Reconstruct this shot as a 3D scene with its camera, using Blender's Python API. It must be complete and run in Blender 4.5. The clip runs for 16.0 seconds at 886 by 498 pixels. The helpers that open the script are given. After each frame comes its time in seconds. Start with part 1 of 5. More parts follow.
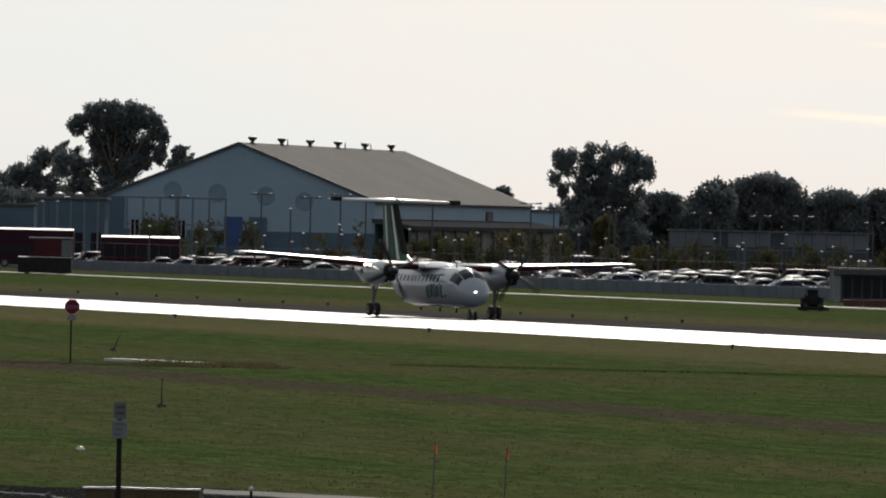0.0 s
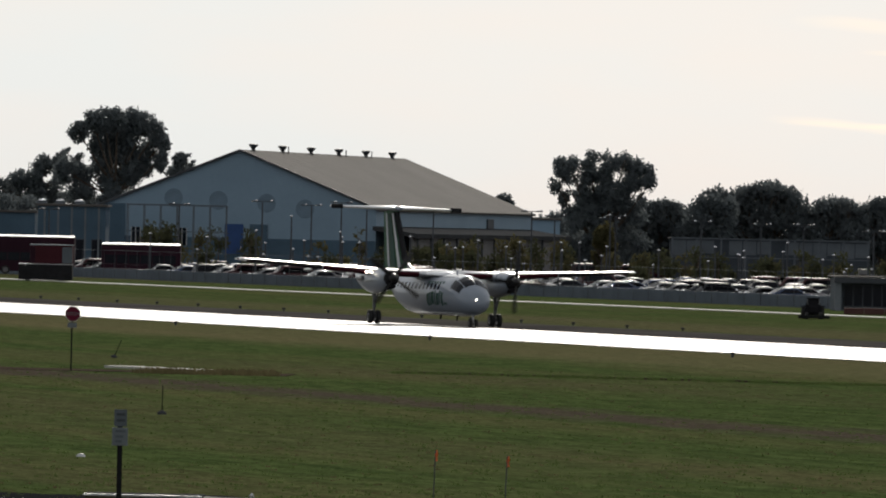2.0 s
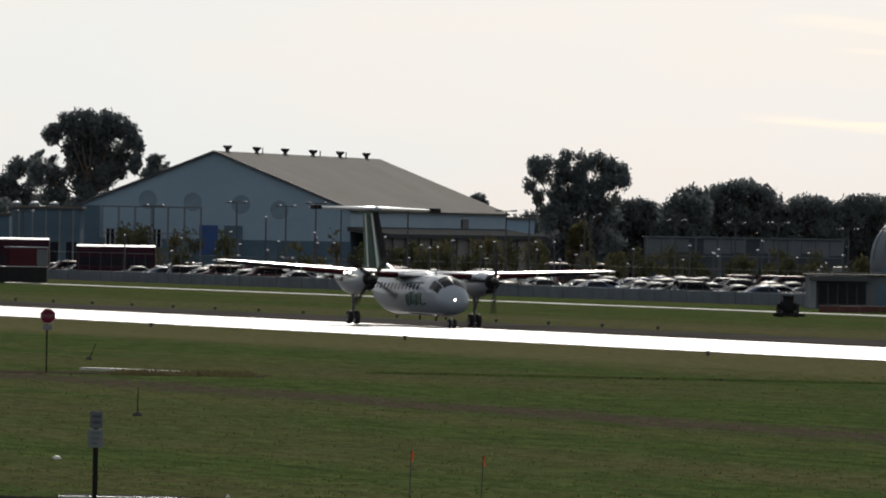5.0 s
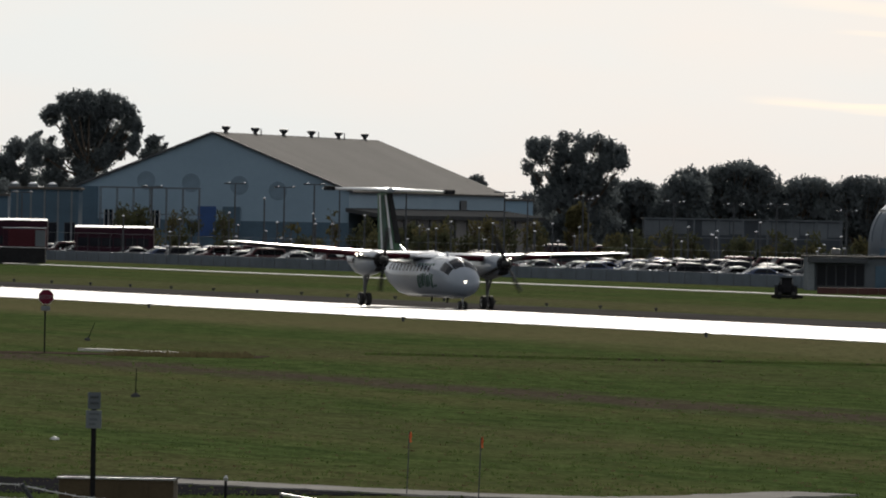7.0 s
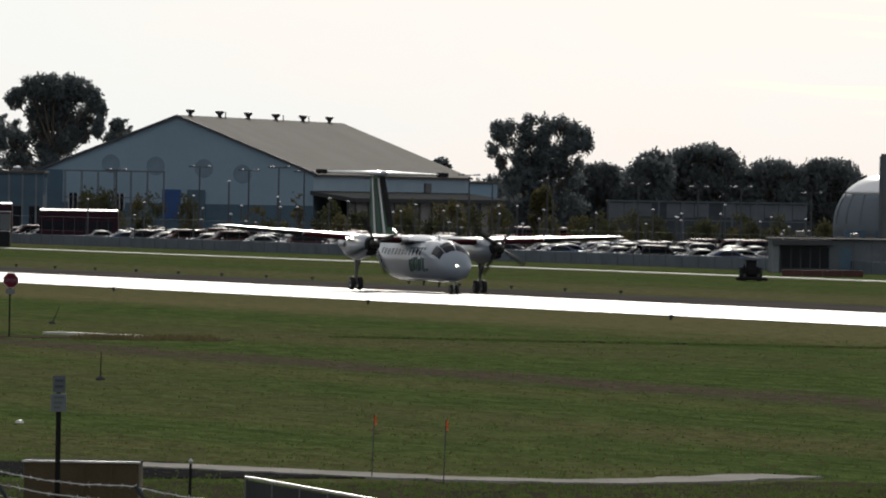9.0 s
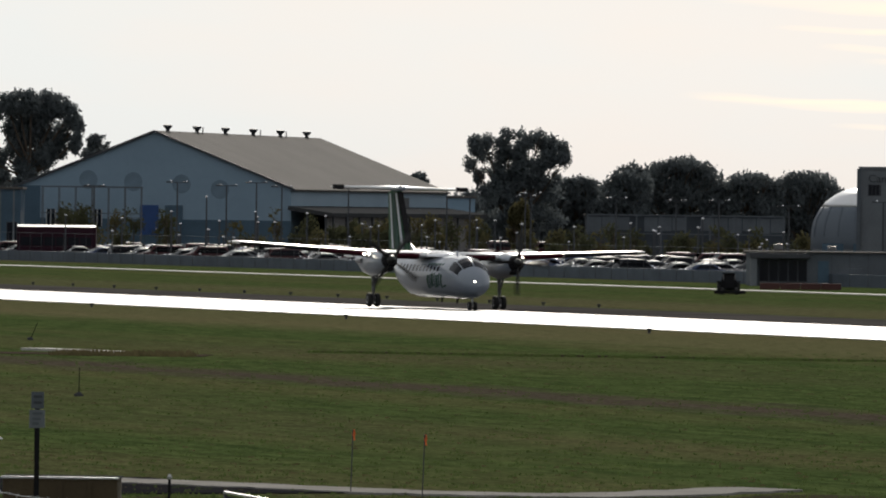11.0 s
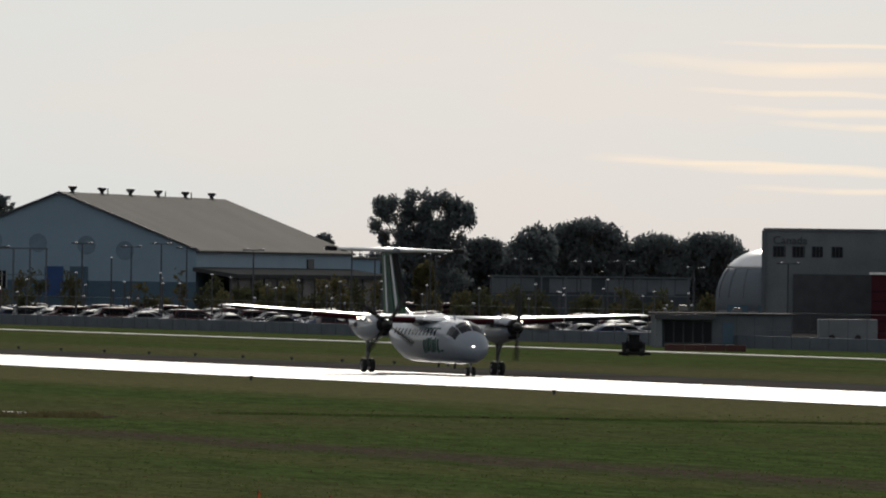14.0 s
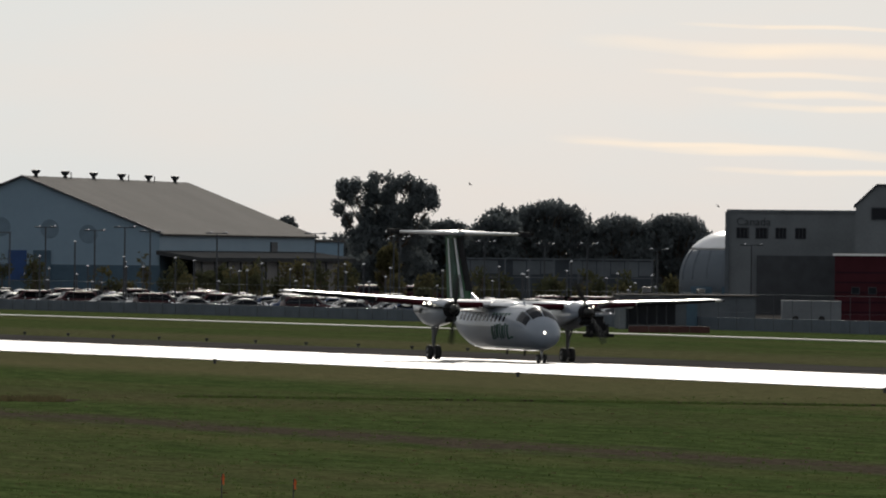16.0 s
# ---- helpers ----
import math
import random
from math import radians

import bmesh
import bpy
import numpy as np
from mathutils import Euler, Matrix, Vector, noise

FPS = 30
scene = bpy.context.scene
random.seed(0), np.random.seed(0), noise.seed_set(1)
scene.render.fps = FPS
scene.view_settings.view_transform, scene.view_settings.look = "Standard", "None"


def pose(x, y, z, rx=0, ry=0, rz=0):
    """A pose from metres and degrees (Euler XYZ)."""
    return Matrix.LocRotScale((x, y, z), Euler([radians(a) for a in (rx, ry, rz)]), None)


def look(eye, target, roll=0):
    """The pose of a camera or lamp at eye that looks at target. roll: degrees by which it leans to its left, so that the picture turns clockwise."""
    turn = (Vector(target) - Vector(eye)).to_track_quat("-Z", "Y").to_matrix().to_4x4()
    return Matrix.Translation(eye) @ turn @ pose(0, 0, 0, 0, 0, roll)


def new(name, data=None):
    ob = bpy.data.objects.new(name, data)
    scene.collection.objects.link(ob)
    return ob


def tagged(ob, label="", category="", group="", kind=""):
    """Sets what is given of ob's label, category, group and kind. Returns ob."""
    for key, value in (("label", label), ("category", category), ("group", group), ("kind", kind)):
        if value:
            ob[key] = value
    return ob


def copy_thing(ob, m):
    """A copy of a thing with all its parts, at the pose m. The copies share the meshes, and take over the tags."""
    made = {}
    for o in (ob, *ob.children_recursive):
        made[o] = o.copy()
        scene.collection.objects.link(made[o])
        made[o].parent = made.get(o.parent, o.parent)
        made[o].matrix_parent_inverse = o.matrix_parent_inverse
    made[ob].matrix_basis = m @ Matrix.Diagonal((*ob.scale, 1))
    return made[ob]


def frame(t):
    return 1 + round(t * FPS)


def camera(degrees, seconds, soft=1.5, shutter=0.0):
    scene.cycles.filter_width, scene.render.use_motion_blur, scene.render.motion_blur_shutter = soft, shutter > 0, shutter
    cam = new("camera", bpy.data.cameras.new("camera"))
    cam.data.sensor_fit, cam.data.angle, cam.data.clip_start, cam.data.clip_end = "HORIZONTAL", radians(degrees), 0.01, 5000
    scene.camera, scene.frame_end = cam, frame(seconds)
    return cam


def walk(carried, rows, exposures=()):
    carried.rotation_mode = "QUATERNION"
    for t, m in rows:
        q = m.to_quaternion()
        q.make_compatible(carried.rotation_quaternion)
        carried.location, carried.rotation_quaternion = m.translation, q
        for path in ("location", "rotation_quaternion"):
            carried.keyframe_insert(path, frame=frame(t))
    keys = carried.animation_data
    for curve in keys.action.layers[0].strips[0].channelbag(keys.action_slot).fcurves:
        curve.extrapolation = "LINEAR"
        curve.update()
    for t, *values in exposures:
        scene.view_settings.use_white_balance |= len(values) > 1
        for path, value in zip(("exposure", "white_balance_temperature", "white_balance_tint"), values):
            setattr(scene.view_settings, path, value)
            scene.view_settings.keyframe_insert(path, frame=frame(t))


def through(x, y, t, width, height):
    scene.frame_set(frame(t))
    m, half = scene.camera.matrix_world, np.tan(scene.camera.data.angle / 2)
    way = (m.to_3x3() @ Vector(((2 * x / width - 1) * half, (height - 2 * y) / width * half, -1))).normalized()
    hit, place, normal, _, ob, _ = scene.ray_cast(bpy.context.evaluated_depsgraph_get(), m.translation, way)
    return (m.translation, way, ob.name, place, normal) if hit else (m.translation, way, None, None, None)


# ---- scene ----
EYE = (0.0, 0.0, 6.0)
FOCAL = 15400.0          # focal length in units of 1/1568 of the picture's width
LEVEL = -49.0            # height of the horizon in the same units

cam = camera(5.829, 16.0, soft=2.0, shutter=0.15)

# seconds, pan, tilt (in the units of FOCAL), lean in radians
PAN = [
    (0.0, -0.2, -0.9, 0.0208), (0.5, 27.3, 18.8, 0.0220), (1.0, -11.4, -0.1, 0.0222), (1.5, -14.1, -23.6, 0.0223),
    (2.0, -1.9, -14.3, 0.0223), (2.5, 24.8, 21.2, 0.0199), (3.0, 43.1, 44.1, 0.0167), (3.5, 13.9, 25.1, 0.0151),
    (4.0, -21.2, 10.6, 0.0134), (4.5, -5.6, -10.7, 0.0190), (4.7, 34.8, -15.3, 0.0171), (6.8, 57.4, 1.5, 0.0161),
    (7.0, 46.5, 17.8, 0.0179), (7.5, 34.4, 22.1, 0.0191), (8.0, 69.5, 31.9, 0.0150), (8.5, 99.0, 65.6, 0.0169),
    (9.0, 109.5, 47.2, 0.0164), (9.2, 105.4, 2.1, 0.0163), (11.3, 153.0, 24.5, 0.0121), (11.5, 163.4, 25.7, 0.0127),
    (12.0, 167.7, -3.7, 0.0151), (12.5, 184.1, -15.2, 0.0136), (13.0, 192.7, -25.5, 0.0180), (13.5, 204.0, -68.9, 0.0177),
    (14.0, 315.1, -89.6, 0.0128), (14.5, 305.3, -41.4, 0.0094), (15.0, 317.5, -34.0, 0.0087), (15.5, 336.3, -52.6, 0.0086),
    (16.0, 380.1, -59.3, 0.0094)]
walk(cam, [(t, look(EYE, (1000 * a / FOCAL, 1000, 6 - 1000 * (e - LEVEL) / FOCAL), math.degrees(r))) for t, a, e, r in PAN],
     exposures=[(0.0, 0.0), (2.0, 0.0), (3.0, 0.06), (4.0, 0.03), (7.5, 0.0), (8.5, 0.1), (9.0, 0.13), (9.2, 0.12), (11.3, 0.02), (12.5, -0.02), (13.0, -0.08), (14.0, -0.24), (16.0, -0.2)])

# ---- light ----
SUN_AZ, SUN_EL = radians(3), radians(28)
world = bpy.data.worlds.new("sky")
scene.world = world
world.use_nodes = True
nt = world.node_tree
sky = nt.nodes.new("ShaderNodeTexSky")
sky.sky_type = "NISHITA"
sky.sun_disc = False
sky.sun_elevation = SUN_EL
sky.sun_rotation = SUN_AZ
sky.dust_density = 1.2
# a thin high veil of cloud greys the blue and the yellow, with faint broad streaks
pale = nt.nodes.new("ShaderNodeHueSaturation")
pale.inputs["Saturation"].default_value = 0.35
nt.links.new(sky.outputs[0], pale.inputs["Color"])
co = nt.nodes.new("ShaderNodeTexCoord")
mp = nt.nodes.new("ShaderNodeMapping")
mp.inputs["Scale"].default_value = (14, 14, 55)
nt.links.new(co.outputs["Generated"], mp.inputs[0])
veil = nt.nodes.new("ShaderNodeTexNoise")
veil.inputs["Scale"].default_value = 1.0
veil.inputs["Detail"].default_value = 4
nt.links.new(mp.outputs[0], veil.inputs["Vector"])
tone = nt.nodes.new("ShaderNodeValToRGB")
tone.color_ramp.elements[0].position, tone.color_ramp.elements[1].position = 0.35, 0.68
tone.color_ramp.elements[0].color, tone.color_ramp.elements[1].color = (0.915, 0.965, 0.99, 1), (1.0, 0.955, 0.925, 1)
nt.links.new(veil.outputs["Fac"], tone.inputs[0])
mul = nt.nodes.new("ShaderNodeMix")
mul.data_type, mul.blend_type = "RGBA", "MULTIPLY"
mul.inputs[0].default_value = 1.0
high = nt.nodes.new("ShaderNodeMix")
high.data_type, high.blend_type = "RGBA", "ADD"
high.inputs[0].default_value = 1.0
high.inputs[7].default_value = (23.6, 24.0, 24.4, 1)
nt.links.new(pale.outputs[0], high.inputs[6])
nt.links.new(high.outputs[2], mul.inputs[6])
nt.links.new(tone.outputs[0], mul.inputs[7])
nt.links.new(mul.outputs[2], nt.nodes["Background"].inputs[0])
nt.nodes["Background"].inputs[1].default_value = 0.0190

sun = new("sun", bpy.data.lights.new("sun", "SUN"))
sun.data.energy = 3.6
sun.data.angle = radians(0.6)
sun.data.color = (1.0, 0.93, 0.83)
sun.matrix_world = look((0, 0, 50), (-50 * math.sin(SUN_AZ) * math.cos(SUN_EL), -50 * math.cos(SUN_AZ) * math.cos(SUN_EL), 50 - 50 * math.sin(SUN_EL)))


# ---- materials ----
def mat(name, base, rough=0.6, metal=0.0, second=None, scale=3.0, fine=None, bump=0.0, coat=0.0, spec=0.25, rand=0.0, emit=None, power=0.0, stretch=None, through=0.0):
    """A surface with a broad stain pattern, a fine grain and a little relief."""
    m = bpy.data.materials.new(name)
    m.use_nodes = True
    n, l = m.node_tree.nodes, m.node_tree.links
    b = n["Principled BSDF"]
    b.inputs["Roughness"].default_value = rough
    b.inputs["Metallic"].default_value = metal
    b.inputs["Specular IOR Level"].default_value = spec
    b.inputs["Coat Weight"].default_value = coat
    b.inputs["Coat Roughness"].default_value = 0.0190
    second = second or tuple(c * 0.72 for c in base)
    tc = n.new("ShaderNodeTexCoord")
    mp = n.new("ShaderNodeMapping")
    l.new(tc.outputs["Object"], mp.inputs[0])
    if stretch:
        mp.inputs["Scale"].default_value = stretch
    big = n.new("ShaderNodeTexNoise")
    big.inputs["Scale"].default_value = scale
    big.inputs["Detail"].default_value = 4
    small = n.new("ShaderNodeTexNoise")
    small.inputs["Scale"].default_value = fine or scale * 14
    small.inputs["Detail"].default_value = 3
    for s in (big, small):
        l.new(mp.outputs[0], s.inputs["Vector"])
    add = n.new("ShaderNodeMath")
    add.operation = "MULTIPLY_ADD"
    add.inputs[1].default_value = 0.45
    l.new(small.outputs["Fac"], add.inputs[0])
    l.new(big.outputs["Fac"], add.inputs[2])
    ramp = n.new("ShaderNodeValToRGB")
    ramp.color_ramp.elements[0].position, ramp.color_ramp.elements[1].position = 0.5, 0.95
    ramp.color_ramp.elements[0].color, ramp.color_ramp.elements[1].color = (*second, 1), (*base, 1)
    l.new(add.outputs[0], ramp.inputs[0])
    out = ramp.outputs[0]
    if rand:
        oi = n.new("ShaderNodeObjectInfo")
        hsv = n.new("ShaderNodeHueSaturation")
        mr = n.new("ShaderNodeMapRange")
        mr.inputs[3].default_value, mr.inputs[4].default_value = 1 - rand, 1 + rand
        l.new(oi.outputs["Random"], mr.inputs[0])
        l.new(mr.outputs[0], hsv.inputs["Value"])
        l.new(out, hsv.inputs["Color"])
        out = hsv.outputs[0]
    l.new(out, b.inputs["Base Color"])
    if bump:
        bp = n.new("ShaderNodeBump")
        bp.inputs["Strength"].default_value = bump
        bp.inputs["Distance"].default_value = 0.05
        l.new(small.outputs["Fac"], bp.inputs["Height"])
        l.new(bp.outputs[0], b.inputs["Normal"])
    if through:
        tl = n.new("ShaderNodeBsdfTranslucent")
        l.new(out, tl.inputs[0])
        mx = n.new("ShaderNodeMixShader")
        mx.inputs[0].default_value = through
        l.new(b.outputs[0], mx.inputs[1])
        l.new(tl.outputs[0], mx.inputs[2])
        l.new(mx.outputs[0], n["Material Output"].inputs[0])
    if emit:
        b.inputs["Emission Color"].default_value = (*emit, 1)
        b.inputs["Emission Strength"].default_value = power
    return m


M = {
    "bright_asphalt": mat("smooth_asphalt", (0.10, 0.10, 0.10), 0.45, second=(0.08, 0.08, 0.08), scale=0.08, fine=3, spec=0.13),
    "asphalt": mat("asphalt", (0.075, 0.070, 0.066), 1.0, spec=0.0, second=(0.035, 0.034, 0.034), scale=0.15, fine=5),
    "concrete": mat("concrete", (0.26, 0.25, 0.235), 0.9, spec=0.0, scale=0.6, fine=9, bump=0.2),
    "wall_concrete": mat("wall_concrete", (0.095, 0.115, 0.142), 0.85, scale=0.5, fine=7, bump=0.2),
    # white dimmed to blue-grey: the hull's shade is put into its colour
    "white": mat("shade_toned_white", (0.215, 0.245, 0.295), 0.35, second=(0.185, 0.215, 0.26), scale=0.6, coat=0.45, spec=0.4),
    # near-white that stands for sunlit paint on the aeroplane's top
    "glint": mat("sun_glare_white", (0.75, 0.76, 0.78), 0.10, 0.5, scale=0.6, coat=1.0, spec=0.6),
    "boot": mat("black_rubber", (0.02, 0.02, 0.022), 0.8, scale=2, spec=0.05),
    "maroon_boot": mat("maroon_rubber", (0.055, 0.010, 0.016), 0.75, scale=2, spec=0.05),
    "chrome": mat("bright_metal", (0.75, 0.75, 0.77), 0.14, 1.0, scale=4),
    "tyre": mat("tyre_rubber", (0.025, 0.025, 0.025), 0.75, scale=4),
    "metal": mat("worn_metal", (0.45, 0.45, 0.46), 0.4, 0.9, scale=4),
    "wing": mat("wing_metal", (0.70, 0.70, 0.71), 0.34, 0.6, second=(0.62, 0.62, 0.63), scale=0.8, coat=1.0, spec=0.5),
    "green": mat("green_paint", (0.03, 0.10, 0.05), 0.55, scale=0.8, spec=0.12),
    "dark_green": mat("dark_green_paint", (0.035, 0.085, 0.065), 0.6, scale=0.8, spec=0.1),
    "glass": mat("dark_glass", (0.012, 0.014, 0.02), 0.12, scale=1, spec=0.12),
    "prop": mat("propeller_black", (0.02, 0.02, 0.02), 0.45, scale=2),
    "lamp": mat("lit_lamp", (0.9, 0.88, 0.8), 0.3, emit=(1.0, 0.9, 0.75), power=9.0),
    "roof": mat("weathered_roof", (0.090, 0.084, 0.080), 0.9, spec=0.06, second=(0.074, 0.069, 0.066), scale=0.12, fine=1.5),
    "cladding": mat("blue_grey_cladding", (0.190, 0.268, 0.340), 0.6, second=(0.165, 0.235, 0.300), scale=0.12, fine=2),
    "teal": mat("teal_cladding", (0.06, 0.105, 0.15), 0.6, scale=0.3),
    "pale_concrete": mat("pale_concrete", (0.42, 0.41, 0.38), 0.8, scale=0.6, fine=9, spec=0.2),
    "black_matt": mat("black_matt", (0.018, 0.018, 0.02), 0.95, scale=0.5, spec=0.0),
    "shaded_soil": mat("shaded_soil", (0.042, 0.038, 0.026), 0.95, second=(0.024, 0.024, 0.016), scale=0.5, fine=7, spec=0.0, stretch=(1, 0.2, 1)),
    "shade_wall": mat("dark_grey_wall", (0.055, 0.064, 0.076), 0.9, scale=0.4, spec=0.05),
    "dim_wall": mat("dim_grey_wall", (0.110, 0.125, 0.143), 0.85, scale=0.4, spec=0.1),
    "strut": mat("grey_strut", (0.16, 0.16, 0.165), 0.5, 0.3, scale=4),
    "dark_matt": mat("matt_dark", (0.055, 0.057, 0.06), 0.95, scale=0.5, spec=0.0),
    "cladding_dark": mat("darker_cladding", (0.150, 0.212, 0.272), 0.7, scale=0.5),
    "dark": mat("dark_steel", (0.052, 0.057, 0.066), 0.6, scale=1),
    "beige": mat("beige_wall", (0.15, 0.145, 0.145), 0.8, scale=0.3),
    "grey_wall": mat("grey_wall", (0.155, 0.172, 0.188), 0.8, scale=0.3),
    "blue": mat("blue_panel", (0.025, 0.065, 0.19), 0.5, scale=0.5),
    "red": mat("red_paint", (0.055, 0.012, 0.018), 0.6, scale=0.6, spec=0.1),
    "maroon": mat("maroon_paint", (0.026, 0.008, 0.016), 0.6, scale=0.6, spec=0.1),
    "signred": mat("sign_red", (0.12, 0.012, 0.03), 0.6, scale=6, spec=0.1),
    "signwhite": mat("sign_white", (0.50, 0.50, 0.51), 0.5, scale=6),
    "orange": mat("orange_flag", (0.85, 0.18, 0.05), 0.6, scale=6),
    "yellow": mat("faded_yellow", (0.072, 0.053, 0.03), 0.8, scale=1.2, fine=14, bump=0.3),
    "rust": mat("rust_red_barrier", (0.08, 0.035, 0.032), 0.8, scale=1),
    # fabric hangar's lower half: shade is put into this dark grey
    "arch_fabric": mat("shaded_fabric", (0.12, 0.14, 0.165), 0.6, second=(0.10, 0.12, 0.145), scale=0.4, spec=0.2),
    "fabric": mat("white_fabric", (0.78, 0.78, 0.78), 0.34, scale=0.4, spec=0.7),
    "bark": mat("bark", (0.09, 0.07, 0.055), 0.9, scale=2, bump=0.5),
    # far leaves lifted and blued: distance haze is put into their colour
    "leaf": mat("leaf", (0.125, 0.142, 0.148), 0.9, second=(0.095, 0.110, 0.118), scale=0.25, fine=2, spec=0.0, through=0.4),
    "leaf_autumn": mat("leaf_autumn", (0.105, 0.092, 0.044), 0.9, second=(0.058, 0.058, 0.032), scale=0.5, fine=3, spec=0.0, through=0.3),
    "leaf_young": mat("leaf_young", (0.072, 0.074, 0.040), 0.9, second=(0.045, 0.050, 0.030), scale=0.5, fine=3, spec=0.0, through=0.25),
    "soil": mat("soil", (0.058, 0.045, 0.036), 0.95, spec=0.0, scale=0.5, fine=6, bump=0.5),
    "cloud": None,
}


def car_paint(name, c):
    return mat(name, c, 0.5, 0.0, second=tuple(v * 0.85 for v in c), scale=1.0, coat=0.4, spec=0.08)


PAINTS = [car_paint("paint_silver", (0.11, 0.118, 0.132)), car_paint("paint_black", (0.02, 0.022, 0.028)), car_paint("paint_grey", (0.05, 0.055, 0.065)),
          car_paint("paint_white", (0.17, 0.175, 0.185)), car_paint("paint_blue", (0.03, 0.05, 0.11)), car_paint("paint_dark_red", (0.04, 0.01, 0.014))]


# ---- mesh helpers ----
def part(name, bm, material, parent=None, label="", smooth=False):
    """One mesh object made from a bmesh."""
    me = bpy.data.meshes.new(name)
    if smooth:
        for f in bm.faces:
            f.smooth = True
    bm.to_mesh(me)
    bm.free()
    for m in material if isinstance(material, (list, tuple)) else [material]:
        me.materials.append(m)
    ob = new(name, me)
    if parent:
        ob.parent = parent
    if label:
        ob["label"] = label
    return ob


def thing(name, label, category, m=None, group="", kind=""):
    ob = new(name)
    ob.empty_display_size = 0.2
    if m is not None:
        ob.matrix_basis = m
    return tagged(ob, label, category, group, kind)


def box(x0, x1, y0, y1, z0, z1, bevel=0.0, bm=None):
    b = bm or bmesh.new()
    vs = [b.verts.new((x, y, z)) for x in (x0, x1) for y in (y0, y1) for z in (z0, z1)]
    fs = [b.faces.new([vs[i] for i in q]) for q in ((0, 1, 3, 2), (4, 6, 7, 5), (0, 4, 5, 1), (2, 3, 7, 6), (0, 2, 6, 4), (1, 5, 7, 3))]
    if bevel:
        es = {e for f in fs for e in f.edges}
        bmesh.ops.bevel(b, geom=list(es), offset=bevel, segments=2, affect="EDGES", profile=0.6)
    return b


def prism(points, y0, y1, bm=None):
    """An outline in the xz plane, extruded from y0 to y1."""
    b = bm or bmesh.new()
    a = [b.verts.new((x, y0, z)) for x, z in points]
    c = [b.verts.new((x, y1, z)) for x, z in points]
    n = len(points)
    b.faces.new(a)
    b.faces.new(c[::-1])
    for i in range(n):
        b.faces.new((a[i], c[i], c[(i + 1) % n], a[(i + 1) % n]))
    bmesh.ops.recalc_face_normals(b, faces=b.faces)
    return b


def loft(rings, closed=True, bm=None, cap=True):
    """A skin over rings of equally many points."""
    b = bm or bmesh.new()
    rows = [[b.verts.new(p) for p in r] for r in rings]
    n = len(rows[0])
    for r0, r1 in zip(rows, rows[1:]):
        for i in range(n if closed else n - 1):
            b.faces.new((r0[i], r0[(i + 1) % n], r1[(i + 1) % n], r1[i]))
    if cap and closed:
        b.faces.new(rows[0][::-1])
        b.faces.new(rows[-1])
    bmesh.ops.recalc_face_normals(b, faces=b.faces)
    return b


def tube(p, q, r0, r1=None, n=10, bm=None):
    p, q = Vector(p), Vector(q)
    r1 = r0 if r1 is None else r1
    k = (q - p).to_track_quat("Z", "Y")
    rings = [[c + k @ Vector((r * math.cos(2 * math.pi * i / n), r * math.sin(2 * math.pi * i / n), 0)) for i in range(n)] for c, r in ((p, r0), (q, r1))]
    return loft(rings, bm=bm)


def spin(profile, axis="x", n=20, bm=None):
    """A lathe: (along, radius) pairs turned round an axis."""
    rings = []
    for a, r in profile:
        ring = []
        for i in range(n):
            c, s = r * math.cos(2 * math.pi * i / n), r * math.sin(2 * math.pi * i / n)
            ring.append((a, c, s) if axis == "x" else (c, a, s) if axis == "y" else (c, s, a))
        rings.append(ring)
    return loft(rings, bm=bm)


# the runway's own axes: s along it (towards the camera), c across it
DIR = radians(20)
def ground(s, c, z=0.0):
    return (s * math.sin(DIR) + c * math.cos(DIR), -s * math.cos(DIR) + c * math.sin(DIR), z)
def spot(u, d, w):
    """The place d metres ahead that lies u, w beside the axis."""
    return Vector((d * u / FOCAL, d, 6 - d * (w - LEVEL) / FOCAL))
RUN = math.degrees(DIR) - 90      # turn that lays local x along s


